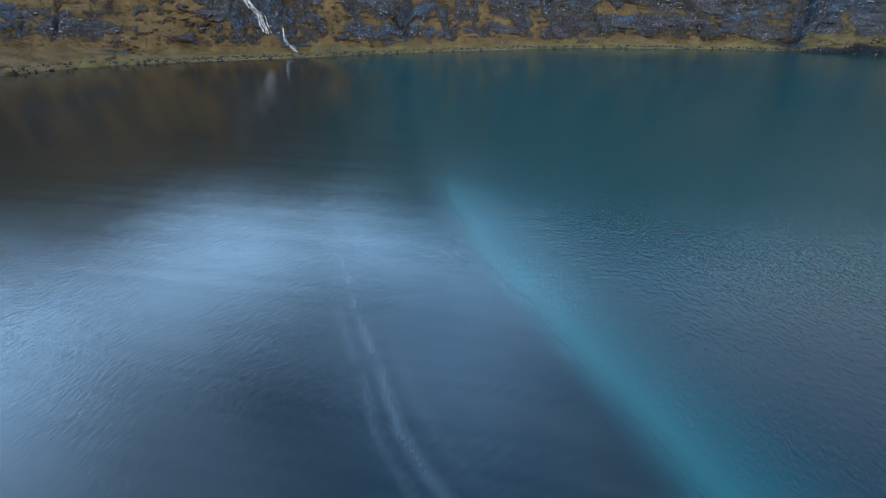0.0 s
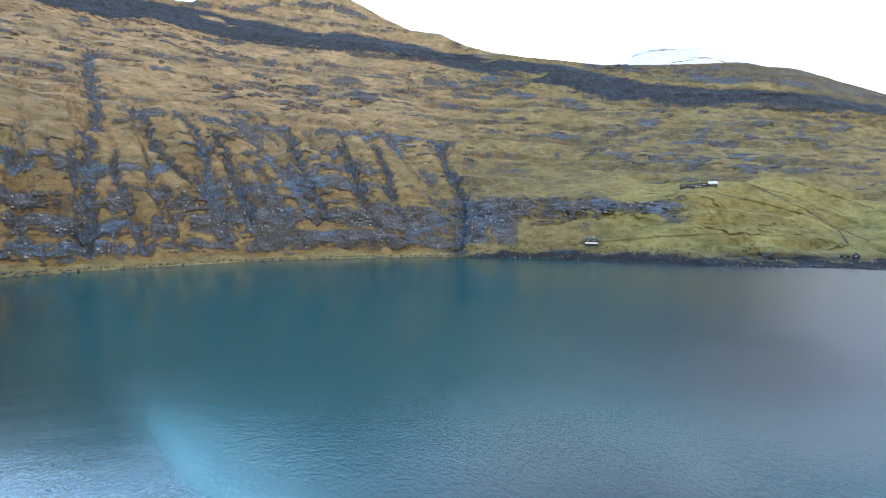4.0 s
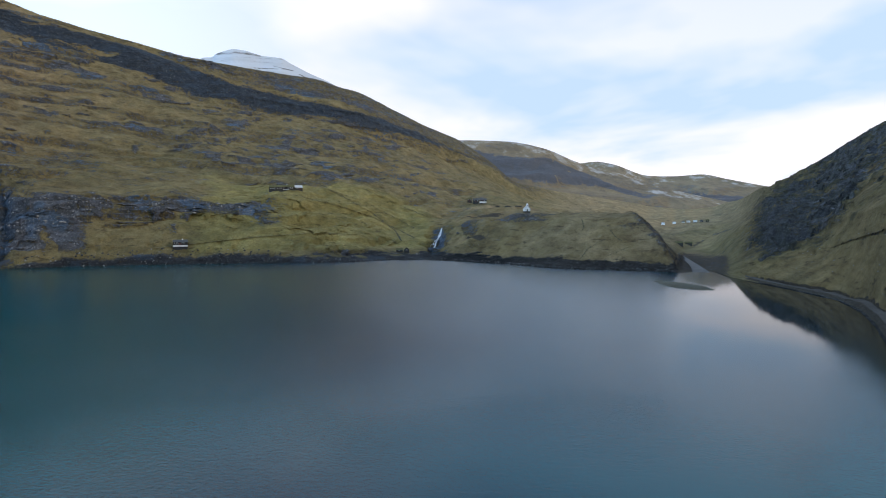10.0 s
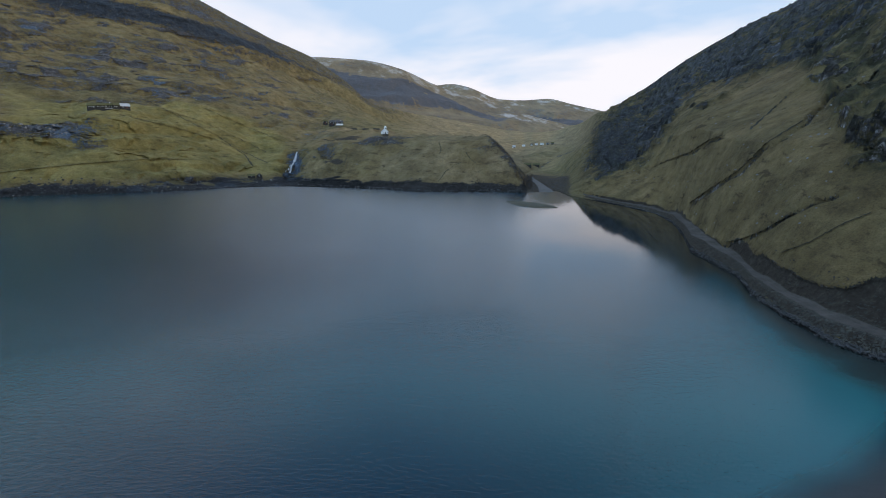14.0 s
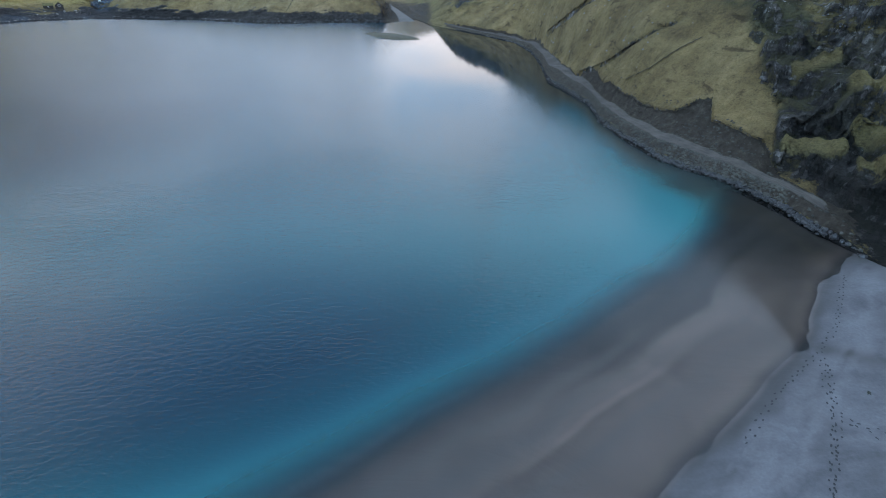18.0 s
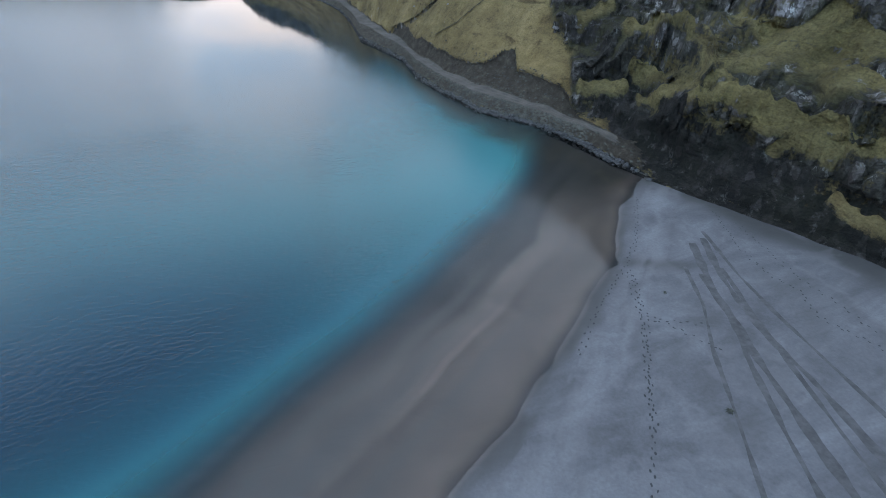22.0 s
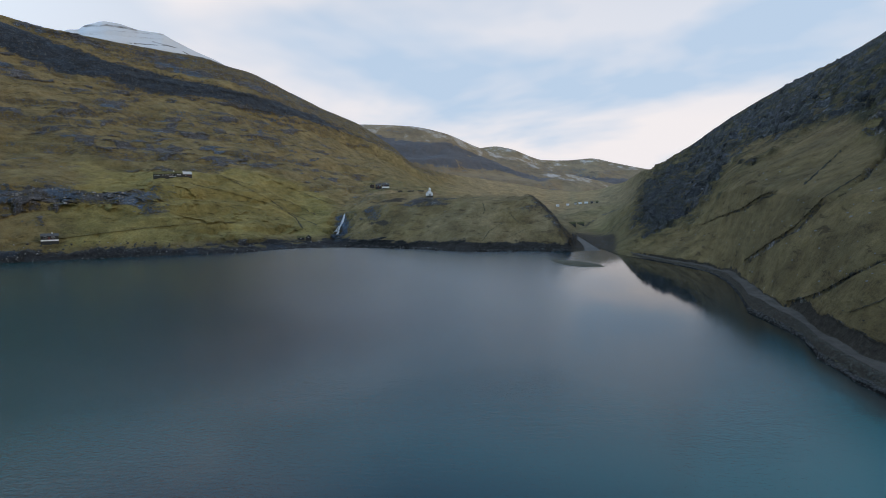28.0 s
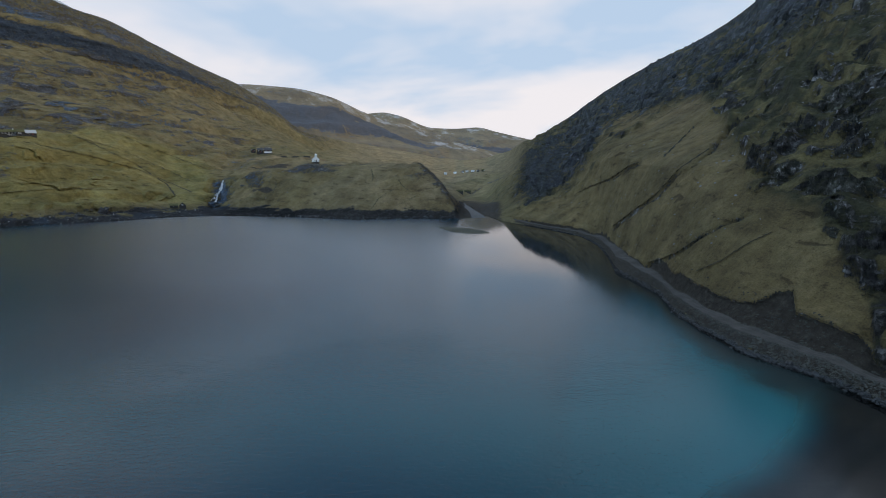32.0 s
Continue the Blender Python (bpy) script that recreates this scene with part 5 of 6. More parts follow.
def on_land(bearing, el):
    """Where the slope meets a line of sight of that bearing and elevation from the hover point."""
    k = int(np.argmin(np.abs(AZ - bearing)))
    e = np.degrees(np.arctan2(Z2[:, k] - EYE[2], R2[:, k]))
    e[ZONE < 1.0] = -90
    i = int(np.argmax(e >= el))
    t = (el - e[i - 1]) / max(e[i] - e[i - 1], 1e-6) if e[i - 1] > -80 else 1.0
    r, z = R2[i - 1, k] + (R2[i, k] - R2[i - 1, k]) * t, Z2[i - 1, k] + (Z2[i, k] - Z2[i - 1, k]) * t
    a = radians(bearing)
    return Vector((r * math.sin(a), r * math.cos(a), z))


TAR = plain_material("tarred_timber", (0.022, 0.02, 0.02), 0.7, 0.35, 1.5)
WHITE = plain_material("white_paint", (0.78, 0.78, 0.76), 0.6, 0.06, 1.0)
TURF = plain_material("turf_roof", (0.085, 0.08, 0.03), 0.95, 0.4, 1.2)
SLATE = plain_material("dark_roof_sheet", (0.05, 0.052, 0.056), 0.6, 0.3, 1.0)
PALE_ROOF = plain_material("pale_metal_roof", (0.42, 0.43, 0.44), 0.5, 0.12, 0.6)
STONE = plain_material("shore_stone", (0.05, 0.046, 0.037), 0.85, 0.55, 0.7)
DARK_STONE = plain_material("wet_shore_stone", (0.018, 0.018, 0.019), 0.5, 0.4, 2.5)
RED = plain_material("red_paint", (0.13, 0.03, 0.025), 0.65, 0.2, 1.0)
GRAVEL = plain_material("gravel_road", (0.055, 0.046, 0.038), 0.95, 0.4, 0.35)
BAR = plain_material("gravel_bar", (0.07, 0.062, 0.04), 0.95, 0.45, 0.8)
TRACK = plain_material("churned_sand", (0.057, 0.054, 0.056), 0.9, 0.45, 0.8)
PRINT = plain_material("trodden_sand", (0.026, 0.026, 0.029), 0.9, 0.3, 3.0)
DITCH = plain_material("ditch_earth", (0.026, 0.024, 0.013), 0.95, 0.4, 0.6)
CREASE = plain_material("crease_turf", (0.085, 0.068, 0.032), 0.95, 0.3, 0.5)
ROUGH_STONE = plain_material("crag_stone", (0.12, 0.12, 0.122), 0.9, 0.5, 0.8)
PATHWAY = plain_material("trodden_grass", (0.2, 0.175, 0.085), 0.95, 0.2, 0.3)
PALE_STONE = plain_material("lichened_stone", (0.23, 0.22, 0.21), 0.9, 0.35, 1.2)
WEED = plain_material("seaweed", (0.02, 0.021, 0.014), 0.7, 0.4, 4.0)


def falling_water():
    m, nt, b, L = material("falling_water")
    pos = position(nt)
    n = noise_node(nt, 0.7, 5, 0.7, scaled(nt, pos, 1.6, 1.6, 0.35))
    L(ramp_node(nt, n.outputs[0], [(0.36, (0.10, 0.12, 0.14)), (0.5, (0.5, 0.52, 0.54)), (0.66, (0.82, 0.83, 0.84))]).outputs[0], b.inputs["Base Color"])
    b.inputs["Roughness"].default_value = 0.35
    L(bump_node(nt, n.outputs[0], 0.6, 0.4), b.inputs["Normal"])
    return m


def glass_pane():
    m, nt, b, L = material("window_glass")
    b.inputs["Base Color"].default_value = (0.03, 0.035, 0.04, 1)
    b.inputs["Roughness"].default_value, b.inputs["Specular IOR Level"].default_value = 0.06, 0.6
    return m


FALL, GLASS = falling_water(), glass_pane()


def ribbon(bm, pts, widths, lift=0.1, side=None, thick=0.0):
    """A strip along a line of places; it lies across the line of sight unless a side is given."""
    rows = []
    for i, p in enumerate(pts):
        p = Vector(p)
        ahead = (Vector(pts[min(i + 1, len(pts) - 1)]) - Vector(pts[max(i - 1, 0)])).normalized()
        s = side if side is not None else ahead.cross(Vector((0, 0, 1)))
        s = Vector((s.x, s.y, 0)).normalized() * widths[i] / 2
        up = Vector((0, 0, lift))
        rows.append([bm.verts.new(p - s + up * 0.4), bm.verts.new(p + up + Vector((0, 0, thick))), bm.verts.new(p + s + up * 0.4)])
    for a, b in zip(rows[:-1], rows[1:]):
        for k in (0, 1):
            f = bm.faces.new((a[k], a[k + 1], b[k + 1], b[k]))
            f.smooth = True
    bm.normal_update()
    return bm


# ---- houses ----
def window_unit(parent, x, y, z, w, h, mat=None):
    f = bmesh.new()
    t = 0.12
    box(f, x - w / 2, x + w / 2, y - 0.1, y + 0.05, z + h - t, z + h)
    box(f, x - w / 2, x + w / 2, y - 0.1, y + 0.05, z, z + t)
    box(f, x - w / 2, x - w / 2 + t, y - 0.1, y + 0.05, z + t, z + h - t)
    box(f, x + w / 2 - t, x + w / 2, y - 0.1, y + 0.05, z + t, z + h - t)
    box(f, x - 0.05, x + 0.05, y - 0.09, y + 0.05, z + t, z + h - t)
    frame_ob = part("window", f, mat or WHITE, parent, "white-framed window")
    g = bmesh.new()
    box(g, x - w / 2 + t, x + w / 2 - t, y - 0.03, y + 0.02, z + t, z + h - t)
    part("pane", g, GLASS, frame_ob)
    return frame_ob


def house(name, label, length, depth, eaves, ridge, wall_mat, roof_mat, base_mat, windows, door_x=None, chimney=True, base_h=0.6, category="house", gable_front=False, overhang=0.35):
    """A gabled house; its front looks to local -y, its floor is at z = 0."""
    root = tagged(new(name), label, category)
    l, d = length / 2, depth / 2
    bm = bmesh.new()
    box(bm, -l - 0.12, l + 0.12, -d - 0.12, d + 0.12, -3.0, 0.05)
    part("foundation", bm, DARK_STONE, root)
    bm = bmesh.new()
    box(bm, -l - 0.06, l + 0.06, -d - 0.06, d + 0.06, 0.05, base_h)
    part("plinth", bm, base_mat, root)
    bm = bmesh.new()
    if gable_front:
        prism(bm, [(-l, base_h), (l, base_h), (l, eaves), (0, ridge), (-l, eaves)], -d, d)
    else:
        prism(bm, [(-d, base_h), (d, base_h), (d, eaves), (0, ridge), (-d, eaves)], -l, l)
        bmesh.ops.rotate(bm, verts=bm.verts[:], cent=(0, 0, 0), matrix=Matrix.Rotation(radians(90), 3, "Z"))
    part("wall", bm, wall_mat, root)
    for sign in (-1, 1):
        bm = bmesh.new()
        half, run = (l, d) if gable_front else (d, l)
        rise = ridge - eaves
        ex, ez = half + overhang, eaves - rise / half * overhang
        prism(bm, [(sign * 0.0, ridge + 0.04), (sign * ex, ez + 0.04), (sign * ex, ez + 0.3), (sign * 0.0, ridge + 0.34)], -run - overhang, run + overhang)
        if not gable_front:
            bmesh.ops.rotate(bm, verts=bm.verts[:], cent=(0, 0, 0), matrix=Matrix.Rotation(radians(90), 3, "Z"))
        part("roof", bm, roof_mat, root)
    for x, z, w, h in windows:
        window_unit(root, x, -d, z, w, h)
    if door_x is not None:
        bm = bmesh.new()
        box(bm, door_x - 0.5, door_x + 0.5, -d - 0.08, -d + 0.05, base_h, base_h + 2.05, 0.02)
        door_ob = part("door", bm, TAR if wall_mat is not TAR else RED, root)
        bm = bmesh.new()
        box(bm, door_x + 0.32, door_x + 0.40, -d - 0.16, -d - 0.07, base_h + 0.95, base_h + 1.05)
        part("handle", bm, SLATE, door_ob)
    if chimney:
        bm = bmesh.new()
        box(bm, l * 0.3 - 0.35, l * 0.3 + 0.35, -0.35, 0.35, ridge - 0.4, ridge + 1.1, 0.05)
        chim = part("chimney", bm, base_mat, root)
        bm = bmesh.new()
        box(bm, l * 0.3 - 0.45, l * 0.3 + 0.45, -0.45, 0.45, ridge + 1.1, ridge + 1.25, 0.03)
        part("cap", bm, SLATE, chim)
    return root


def place(ob, bearing, el, turn=0.0, sink=0.0):
    p = on_land(bearing, el)
    ob.matrix_world = Matrix.Translation((p.x, p.y, p.z - sink)) @ Matrix.Rotation(radians(-bearing + turn), 4, "Z")
    return p


place(house("cabin", "black tarred cabin with white base and white window frames", 12, 6.0, 4.2, 6.0, TAR, SLATE, WHITE,
            [(-3.2, 2.5, 2.8, 1.2), (2.4, 2.5, 2.8, 1.2)], door_x=-0.4, base_h=1.2), 37.9, -2.05)
FARM = "turf-roofed farm buildings"
for k, (b, el, ln, lab) in enumerate(((46.35, 3.5, 7, "low black farmhouse with turf roof and small white windows"), (47.0, 3.55, 8, "black timber farmhouse with turf roof"),
                                      (47.65, 3.58, 8, "black timber farmhouse with turf roof and white windows"), (48.2, 3.6, 6, "small dark turf-roofed outhouse on the farm terrace"))):
    wins = [(-ln * 0.28, 1.5, 1.2, 1.1), (ln * 0.05, 1.5, 1.2, 1.1), (ln * 0.33, 1.5, 1.2, 1.1)][:3 if ln > 6 else 2]
    h = house("farmhouse", lab, ln, 5.5, 3.4, 5.6, TAR, TURF, WHITE if k == 2 else STONE, wins, door_x=None, chimney=k != 3)
    tagged(h, group=FARM)
    place(h, b, el, turn=(-8, 4, 0, 10)[k])
h = house("barn", "long barn with pale metal roof beside the farmhouses", 9, 7, 2.6, 5.4, TAR, PALE_ROOF, STONE, [(-2, 1.2, 1.0, 0.9)], door_x=1.5, chimney=False, category="barn")
place(h, 48.85, 3.6, turn=12)
place(house("boathouse", "small black boathouse with pale gable at the water's edge", 5.5, 8, 3.2, 5.6, TAR, TURF, STONE, [(0, 2.6, 1.6, 1.4)], chimney=False, category="boathouse", gable_front=True), 59.95, -2.85)
h = house("shed", "low dark turf-roofed shed near the boathouse", 7, 5, 2.2, 3.6, TAR, TURF, STONE, [(0, 1.0, 0.9, 0.7)], chimney=False, category="shed")
place(h, 59.2, -2.75)
for b, el, ln, wm, rm, bmx, lab in ((66.6, 2.5, 7, TAR, TURF, STONE, "small dark farm shed on the slope"), (67.25, 2.4, 9, TAR, SLATE, STONE, "dark timber house on the slope above the church"),
                                  (68.0, 2.4, 11, TAR, SLATE, WHITE, "black house with white ground floor above the church")):
    h = house("hill_house", lab, ln, 6.5, 4.6, 7.2, wm, rm, bmx, [(-ln * 0.25, 3.0, 1.3, 1.2), (ln * 0.25, 3.0, 1.3, 1.2)], door_x=0, base_h=2.4 if bmx is WHITE else 0.6)
    place(h, b, el)
for b in (69.4, 70.6, 71.7):
    bm = bmesh.new()
    box(bm, -4.5, 4.5, -0.6, 0.6, -1.5, 1.6, 0.3)
    bmesh.ops.subdivide_edges(bm, edges=bm.edges[:], cuts=3, use_grid_fill=True)
    for v in bm.verts:
        v.co += Vector((noise.noise(v.co * 0.9 + Vector((b, 0, 0))), noise.noise(v.co * 1.1), noise.noise(v.co * 0.8))) * 0.3
    w = tagged(part("stone_wall", bm, DARK_STONE), "dark dry-stone field wall near the church", "stone wall", group="field walls by the church")
    place(w, b, 2.0)


def church():
    root = tagged(new("church"), "small white church with a turf roof and square bell tower", "church")
    bm = bmesh.new()
    box(bm, -3.6, 3.6, -6.2, 6.2, -3.0, 0.5)
    part("foundation", bm, STONE, root)
    bm = bmesh.new()
    prism(bm, [(-3.5, 0.5), (3.5, 0.5), (3.5, 3.4), (0, 6.6), (-3.5, 3.4)], -6, 6)
    part("wall", bm, WHITE, root)
    for sign in (-1, 1):
        bm = bmesh.new()
        prism(bm, [(0, 6.65), (sign * 4.0, 2.98), (sign * 4.0, 3.3), (0, 6.98)], -5.9, 6.3)
        part("roof", bm, PALE_ROOF, root)
    bm = bmesh.new()
    box(bm, -1.2, 1.2, -6.5, -4.1, 5.4, 8.6)
    tower = part("tower", bm, WHITE, root, "white square bell tower")
    bm = bmesh.new()
    r = bmesh.ops.create_cone(bm, segments=4, radius1=2.0, radius2=0.05, depth=1.6, cap_ends=True)
    bmesh.ops.rotate(bm, verts=bm.verts[:], cent=(0, 0, 0), matrix=Matrix.Rotation(radians(45), 3, "Z"))
    bmesh.ops.translate(bm, verts=bm.verts[:], vec=(0, -5.3, 9.4))
    part("spire", bm, WHITE, tower)
    bm = bmesh.new()
    box(bm, -0.45, 0.45, -6.56, -6.45, 6.4, 7.6)
    part("louvre", bm, SLATE, tower)
    bm = bmesh.new()
    box(bm, -0.7, 0.7, -6.09, -5.95, 0.5, 2.9, 0.02)
    part("door", bm, TAR, root)
    for x in (-2.3, 2.3):
        window_unit(root, x, -6.0, 1.4, 0.9, 1.4)
    return root


place(church(), 72.55, 1.5, turn=8)
VILLAGE = "village houses up the valley"
for b, el, ln, wm, rm, lab in ((85.9, 0.14, 10, WHITE, PALE_ROOF, "white house with pale roof at the valley road"), (86.9, 0.24, 12, WHITE, PALE_ROOF, "long white farm building in the valley"),
                             (87.7, 0.34, 9, WHITE, SLATE, "white house with dark roof in the valley"), (88.15, 0.36, 12, WHITE, PALE_ROOF, "white house with pale metal roof in the valley"),
                             (88.75, 0.4, 14, WHITE, PALE_ROOF, "long white barn in the valley"), (89.3, 0.42, 10, TAR, SLATE, "dark timber house in the valley"), (89.8, 0.46, 11, TAR, TURF, "dark turf-roofed house in the valley")):
    h = house("village_house", lab, ln * 0.6, 5.5, 2.8, 5.0, wm, rm, STONE, [(-ln * 0.3, 1.6, 1.6, 1.4), (0, 1.6, 1.6, 1.4), (ln * 0.3, 1.6, 1.6, 1.4)], chimney=wm is TAR)
    tagged(h, group=VILLAGE)
    place(h, b, el, turn=10 * math.sin(b * 7))
for b in (87.35, 88.2):
    h = house("byre", "low dark turf-roofed byre on the river flat", 10, 5, 2.2, 3.8, TAR, TURF, STONE, [], chimney=False, category="byre")
    place(h, b, -1.75)


# ---- streams and waterfalls ----
def cascade(name, label, line, width, strands, seed, spread=1.0):
    rnd = random.Random(seed)
    root = tagged(new(name), label, "waterfall")
    bs, es = [p[0] for p in line][::-1], [p[1] for p in line][::-1]
    for s in range(strands):
        bm = bmesh.new()
        lo, hi = min(es), max(es)
        drop = hi - lo
        if s > 1:
            lo += drop * rnd.random() ** 1.4 * 0.85
            hi = min(hi, lo + drop * rnd.uniform(0.07, 0.25))
        n = max(10, int((hi - lo) * 14))
        pts, ws, prev = [], [], None
        off = 0.02 * s if s < 2 else rnd.uniform(-0.4, 0.4) * (0.15 + 1.0 * ((max(es) - lo) / drop) ** 2) * spread
        for i in range(n):
            el = lo + (hi - lo) * i / (n - 1)
            b = float(np.interp(el, es, bs)) + off + spread * (0.16 * noise.noise((el * 1.3, 0.2, 0.1)) + 0.09 * noise.noise((el * 4.5, 0.15 * s, 0.7)))
            p = on_land(b, el)
            if prev is not None and (p - prev).length > 30:
                continue
            prev = p
            pts.append(p)
            ws.append(width * max(0.12, 0.7 + 1.1 * noise.noise((el * 2.1, s * 3.7, 0.5))) * (1 if s < 2 else 0.7))
        if len(pts) > 2:
            out = Vector((-pts[0].x, -pts[0].y, 0)).normalized()
            pts = [p + out * 0.8 for p in pts]
            ribbon(bm, pts, ws, 0.5, side=Vector((out.y, -out.x, 0)))
            part("strand", bm, FALL, root)
    return root


cascade("waterfall", "white waterfall that tumbles down a dark gully to the lagoon", [(-32.13, 9.64), (-31.27, 8.60), (-30.35, 7.83), (-29.46, 6.26), (-27.90, 4.35), (-27.13, 3.75), (-27.45, 3.03), (-26.74, 1.49), (-25.26, 0.19), (-24.17, -1.17), (-23.68, -2.80)], 1.3, 24, 5, 0.8)
cascade("waterfall", "short side strand of the waterfall over dark rock", [(-22.32, -2.16), (-22.23, -3.28), (-21.74, -3.93), (-21.16, -4.45)], 1.1, 9, 7, 0.6)
cascade("waterfall", "small white waterfall through dark rock beside the green field", [(63.7, -0.25), (63.45, -0.9), (63.1, -1.6), (62.8, -2.35)], 1.9, 16, 9, 1.0)


# ---- lines on the land ----
def land_line(name, label, category, line, width, mat, lift=0.12):
    bs, es = [], []
    for (b0, e0), (b1, e1) in zip(line[:-1], line[1:]):
        for i in range(12):
            t = i / 12
            bs.append(b0 + (b1 - b0) * t + 0.05 * math.sin(i * 1.9 + b0)); es.append(e0 + (e1 - e0) * t + 0.03 * math.sin(i * 2.7 + e0))
    pts = [on_land(b, e) for b, e in zip(bs, es)]
    bm = bmesh.new()
    ribbon(bm, pts, [width * 1.35 * (0.6 + 0.5 * abs(math.sin(i * 0.7))) for i in range(len(pts))], lift)
    return tagged(part(name, bm, mat), label, category, kind="structure")


for line, w in (([(50.7, 4.4), (53.5, 2.89), (56.4, 1.27), (58.8, -0.61), (59.5, -1.81)], 1.5), ([(48.4, 3.1), (52.9, 2.0), (56.4, 0.86), (61.2, -1.5)], 1.3),
                ([(55.3, 3.9), (58.8, 2.3), (62.4, 0.8)], 1.4), ([(52, 3.6), (55.2, 2.6), (58.4, 1.0), (61.0, -0.4)], 1.0)):
    land_line("drainage_ditch", "dark drainage ditch across the green hay field", "ditch", line, w, DITCH, 0.45)
for line, w in (([(103.1, -5.2), (105.0, -3.6), (106.9, -2.1), (108.0, -0.8), (109.0, 0.5), (111.7, 2.5)], 0.8), ([(106.5, -8.7), (107.8, -8.3), (109.2, -7.6), (110.6, -6.5), (111.9, -5.6)], 0.7),
                ([(99.4, -1.9), (101.2, -1.0), (102.9, -0.3), (104.4, 0.8), (105.4, 1.2)], 0.9), ([(111.0, -9.3), (113.0, -8.2), (115.2, -6.4), (117.2, -5.2)], 0.45), ([(107.5, 1.6), (109.0, 3.2), (110.2, 4.5)], 0.9)):
    land_line("turf_furrow", "dark furrow torn down the steep grass slope", "furrow", line, w, DITCH, 0.3)
# darker lines laid along the headland's creases
for line in [[(78.03, -3.38), (78.82, -2.31), (79.72, -1.71), (80.6, -1.29)], [(80.91, -0.33), (81.48, -1.09), (82.1, -1.51)], [(68.28, -1.62), (68.67, -0.6), (69.86, -0.2)], [(66.09, -0.99), (67.05, -0.5), (67.3, 0.44)], [(80.65, -3.03), (81.95, -2.48), (82.9, -2.0)], [(78.17, 0.7), (78.37, -0.09), (78.19, -0.48)]]:
    land_line("turf_crease", "dark line along a crease of the headland turf", "crease", line, 0.8, CREASE, 0.3)
land_line("footpath", "pale trodden path along the terrace above the shore", "path", [(35.6, -2.19), (38.9, -1.81), (44.6, -1.19), (50.6, -0.74), (55.2, -0.98)], 2.0, PATHWAY, 0.25)



def river():
    """The river that winds down the valley behind the headland to the lagoon."""
    m, nt, b, L = material("river_water")
    n = noise_node(nt, 0.25, 4, 0.6, position(nt))
    L(ramp_node(nt, n.outputs[0], [(0.35, (0.03, 0.034, 0.036)), (0.65, (0.06, 0.066, 0.068))]).outputs[0], b.inputs["Base Color"])
    b.inputs["Roughness"].default_value, b.inputs["Specular IOR Level"].default_value = 0.5, 0.08
    L(bump_node(nt, n.outputs[0], 0.6, 0.5), b.inputs["Normal"])
    rs, bs, ws = [455, 500, 560, 620, 690, 760, 830, 900], [89.35, 89.0, 88.3, 87.9, 87.45, 87.2, 86.9, 87.2], [13, 9, 7, 6, 4.5, 4, 3, 2.5]
    pts, widths = [], []
    for i in range(60):
        r = 455 + 245 * i / 59
        bearing, w = float(np.interp(r, rs, bs)) + 0.08 * math.sin(r / 21), float(np.interp(r, rs, ws))
        a = radians(bearing)
        pts.append(Vector((r * math.sin(a), r * math.cos(a), float(np.interp(r, [455, 475, 600, 700], [-0.45, 0.9, 1.35, 2.2])) + 0.25))); widths.append(w * (1 + 0.12 * math.sin(r / 47)))
    bm = bmesh.new()
    ribbon(bm, pts, widths, 0.05)
    return tagged(part("river", bm, m), "narrow grey river that winds out of the valley", "river", kind="structure")


river()

# the shore road, laid on its bank
def shore_road():
    c0, c1 = np.searchsorted(AZ, 93.0), np.searchsorted(AZ, 134.0)
    across = np.linspace(0, 1, 13)
    gx, gy, gz = np.zeros((13, c1 - c0)), np.zeros((13, c1 - c0)), np.zeros((13, c1 - c0))
    ruts = 0.10 * np.sin(np.pi * across) - 0.09 * np.exp(-((across - 0.3) / 0.09) ** 2) - 0.09 * np.exp(-((across - 0.7) / 0.09) ** 2)
    for i, k in enumerate(range(c0, c1)):
        wob = fbm(np.array([AZ[k] * 1.3]), np.array([0.0]), np.array([0.0]), 3, 371)[0] - 0.5
        zone = (1.5 + 0.12 * wob) + across * (0.42 - 0.1 * wob)
        gx[:, i], gy[:, i] = np.interp(zone, ZONE, X[:, k]), np.interp(zone, ZONE, Y[:, k])
        gz[:, i] = np.interp(zone, ZONE, Z2[:, k]) + 0.05 + ruts - 0.3 * smooth(128.5, 133.5, AZ[k] + 5 * wob)
    return tagged(new("road", grid_mesh("road", gx, gy, gz, GRAVEL, {})), "narrow grey-brown gravel road along the rocky shore", "road", kind="structure")


shore_road()


# ---- stones ----
def stone_mesh(seed, mat):
    rnd = random.Random(seed)
    bm = bmesh.new()
    bmesh.ops.create_icosphere(bm, subdivisions=1, radius=1.0)
    sx, sy, sz = rnd.uniform(0.7, 1.3), rnd.uniform(0.6, 1.0), rnd.uniform(0.45, 0.8)
    for v in bm.verts:
        k = 0.78 + 0.45 * rnd.random()
        v.co = Vector((v.co.x * sx * k, v.co.y * sy * k, v.co.z * sz * k))
    me = bpy.data.meshes.new("stone")
    bm.to_mesh(me)
    bm.free()
    me.materials.append(mat)
    return me


STONES = [stone_mesh(k, STONE) for k in range(5)]
PALE_STONES = [stone_mesh(k + 40, PALE_STONE) for k in range(4)]
WET_STONES = [stone_mesh(k + 20, DARK_STONE) for k in range(5)]
rnd = random.Random(77)


def bank_place(bearing, zone):
    """A place on the shore bank by its share of the way from water to road."""
    k = int(np.searchsorted(AZ, bearing))
    return Vector((float(np.interp(zone, ZONE, X[:, k])), float(np.interp(zone, ZONE, Y[:, k])), float(np.interp(zone, ZONE, Z2[:, k]))))


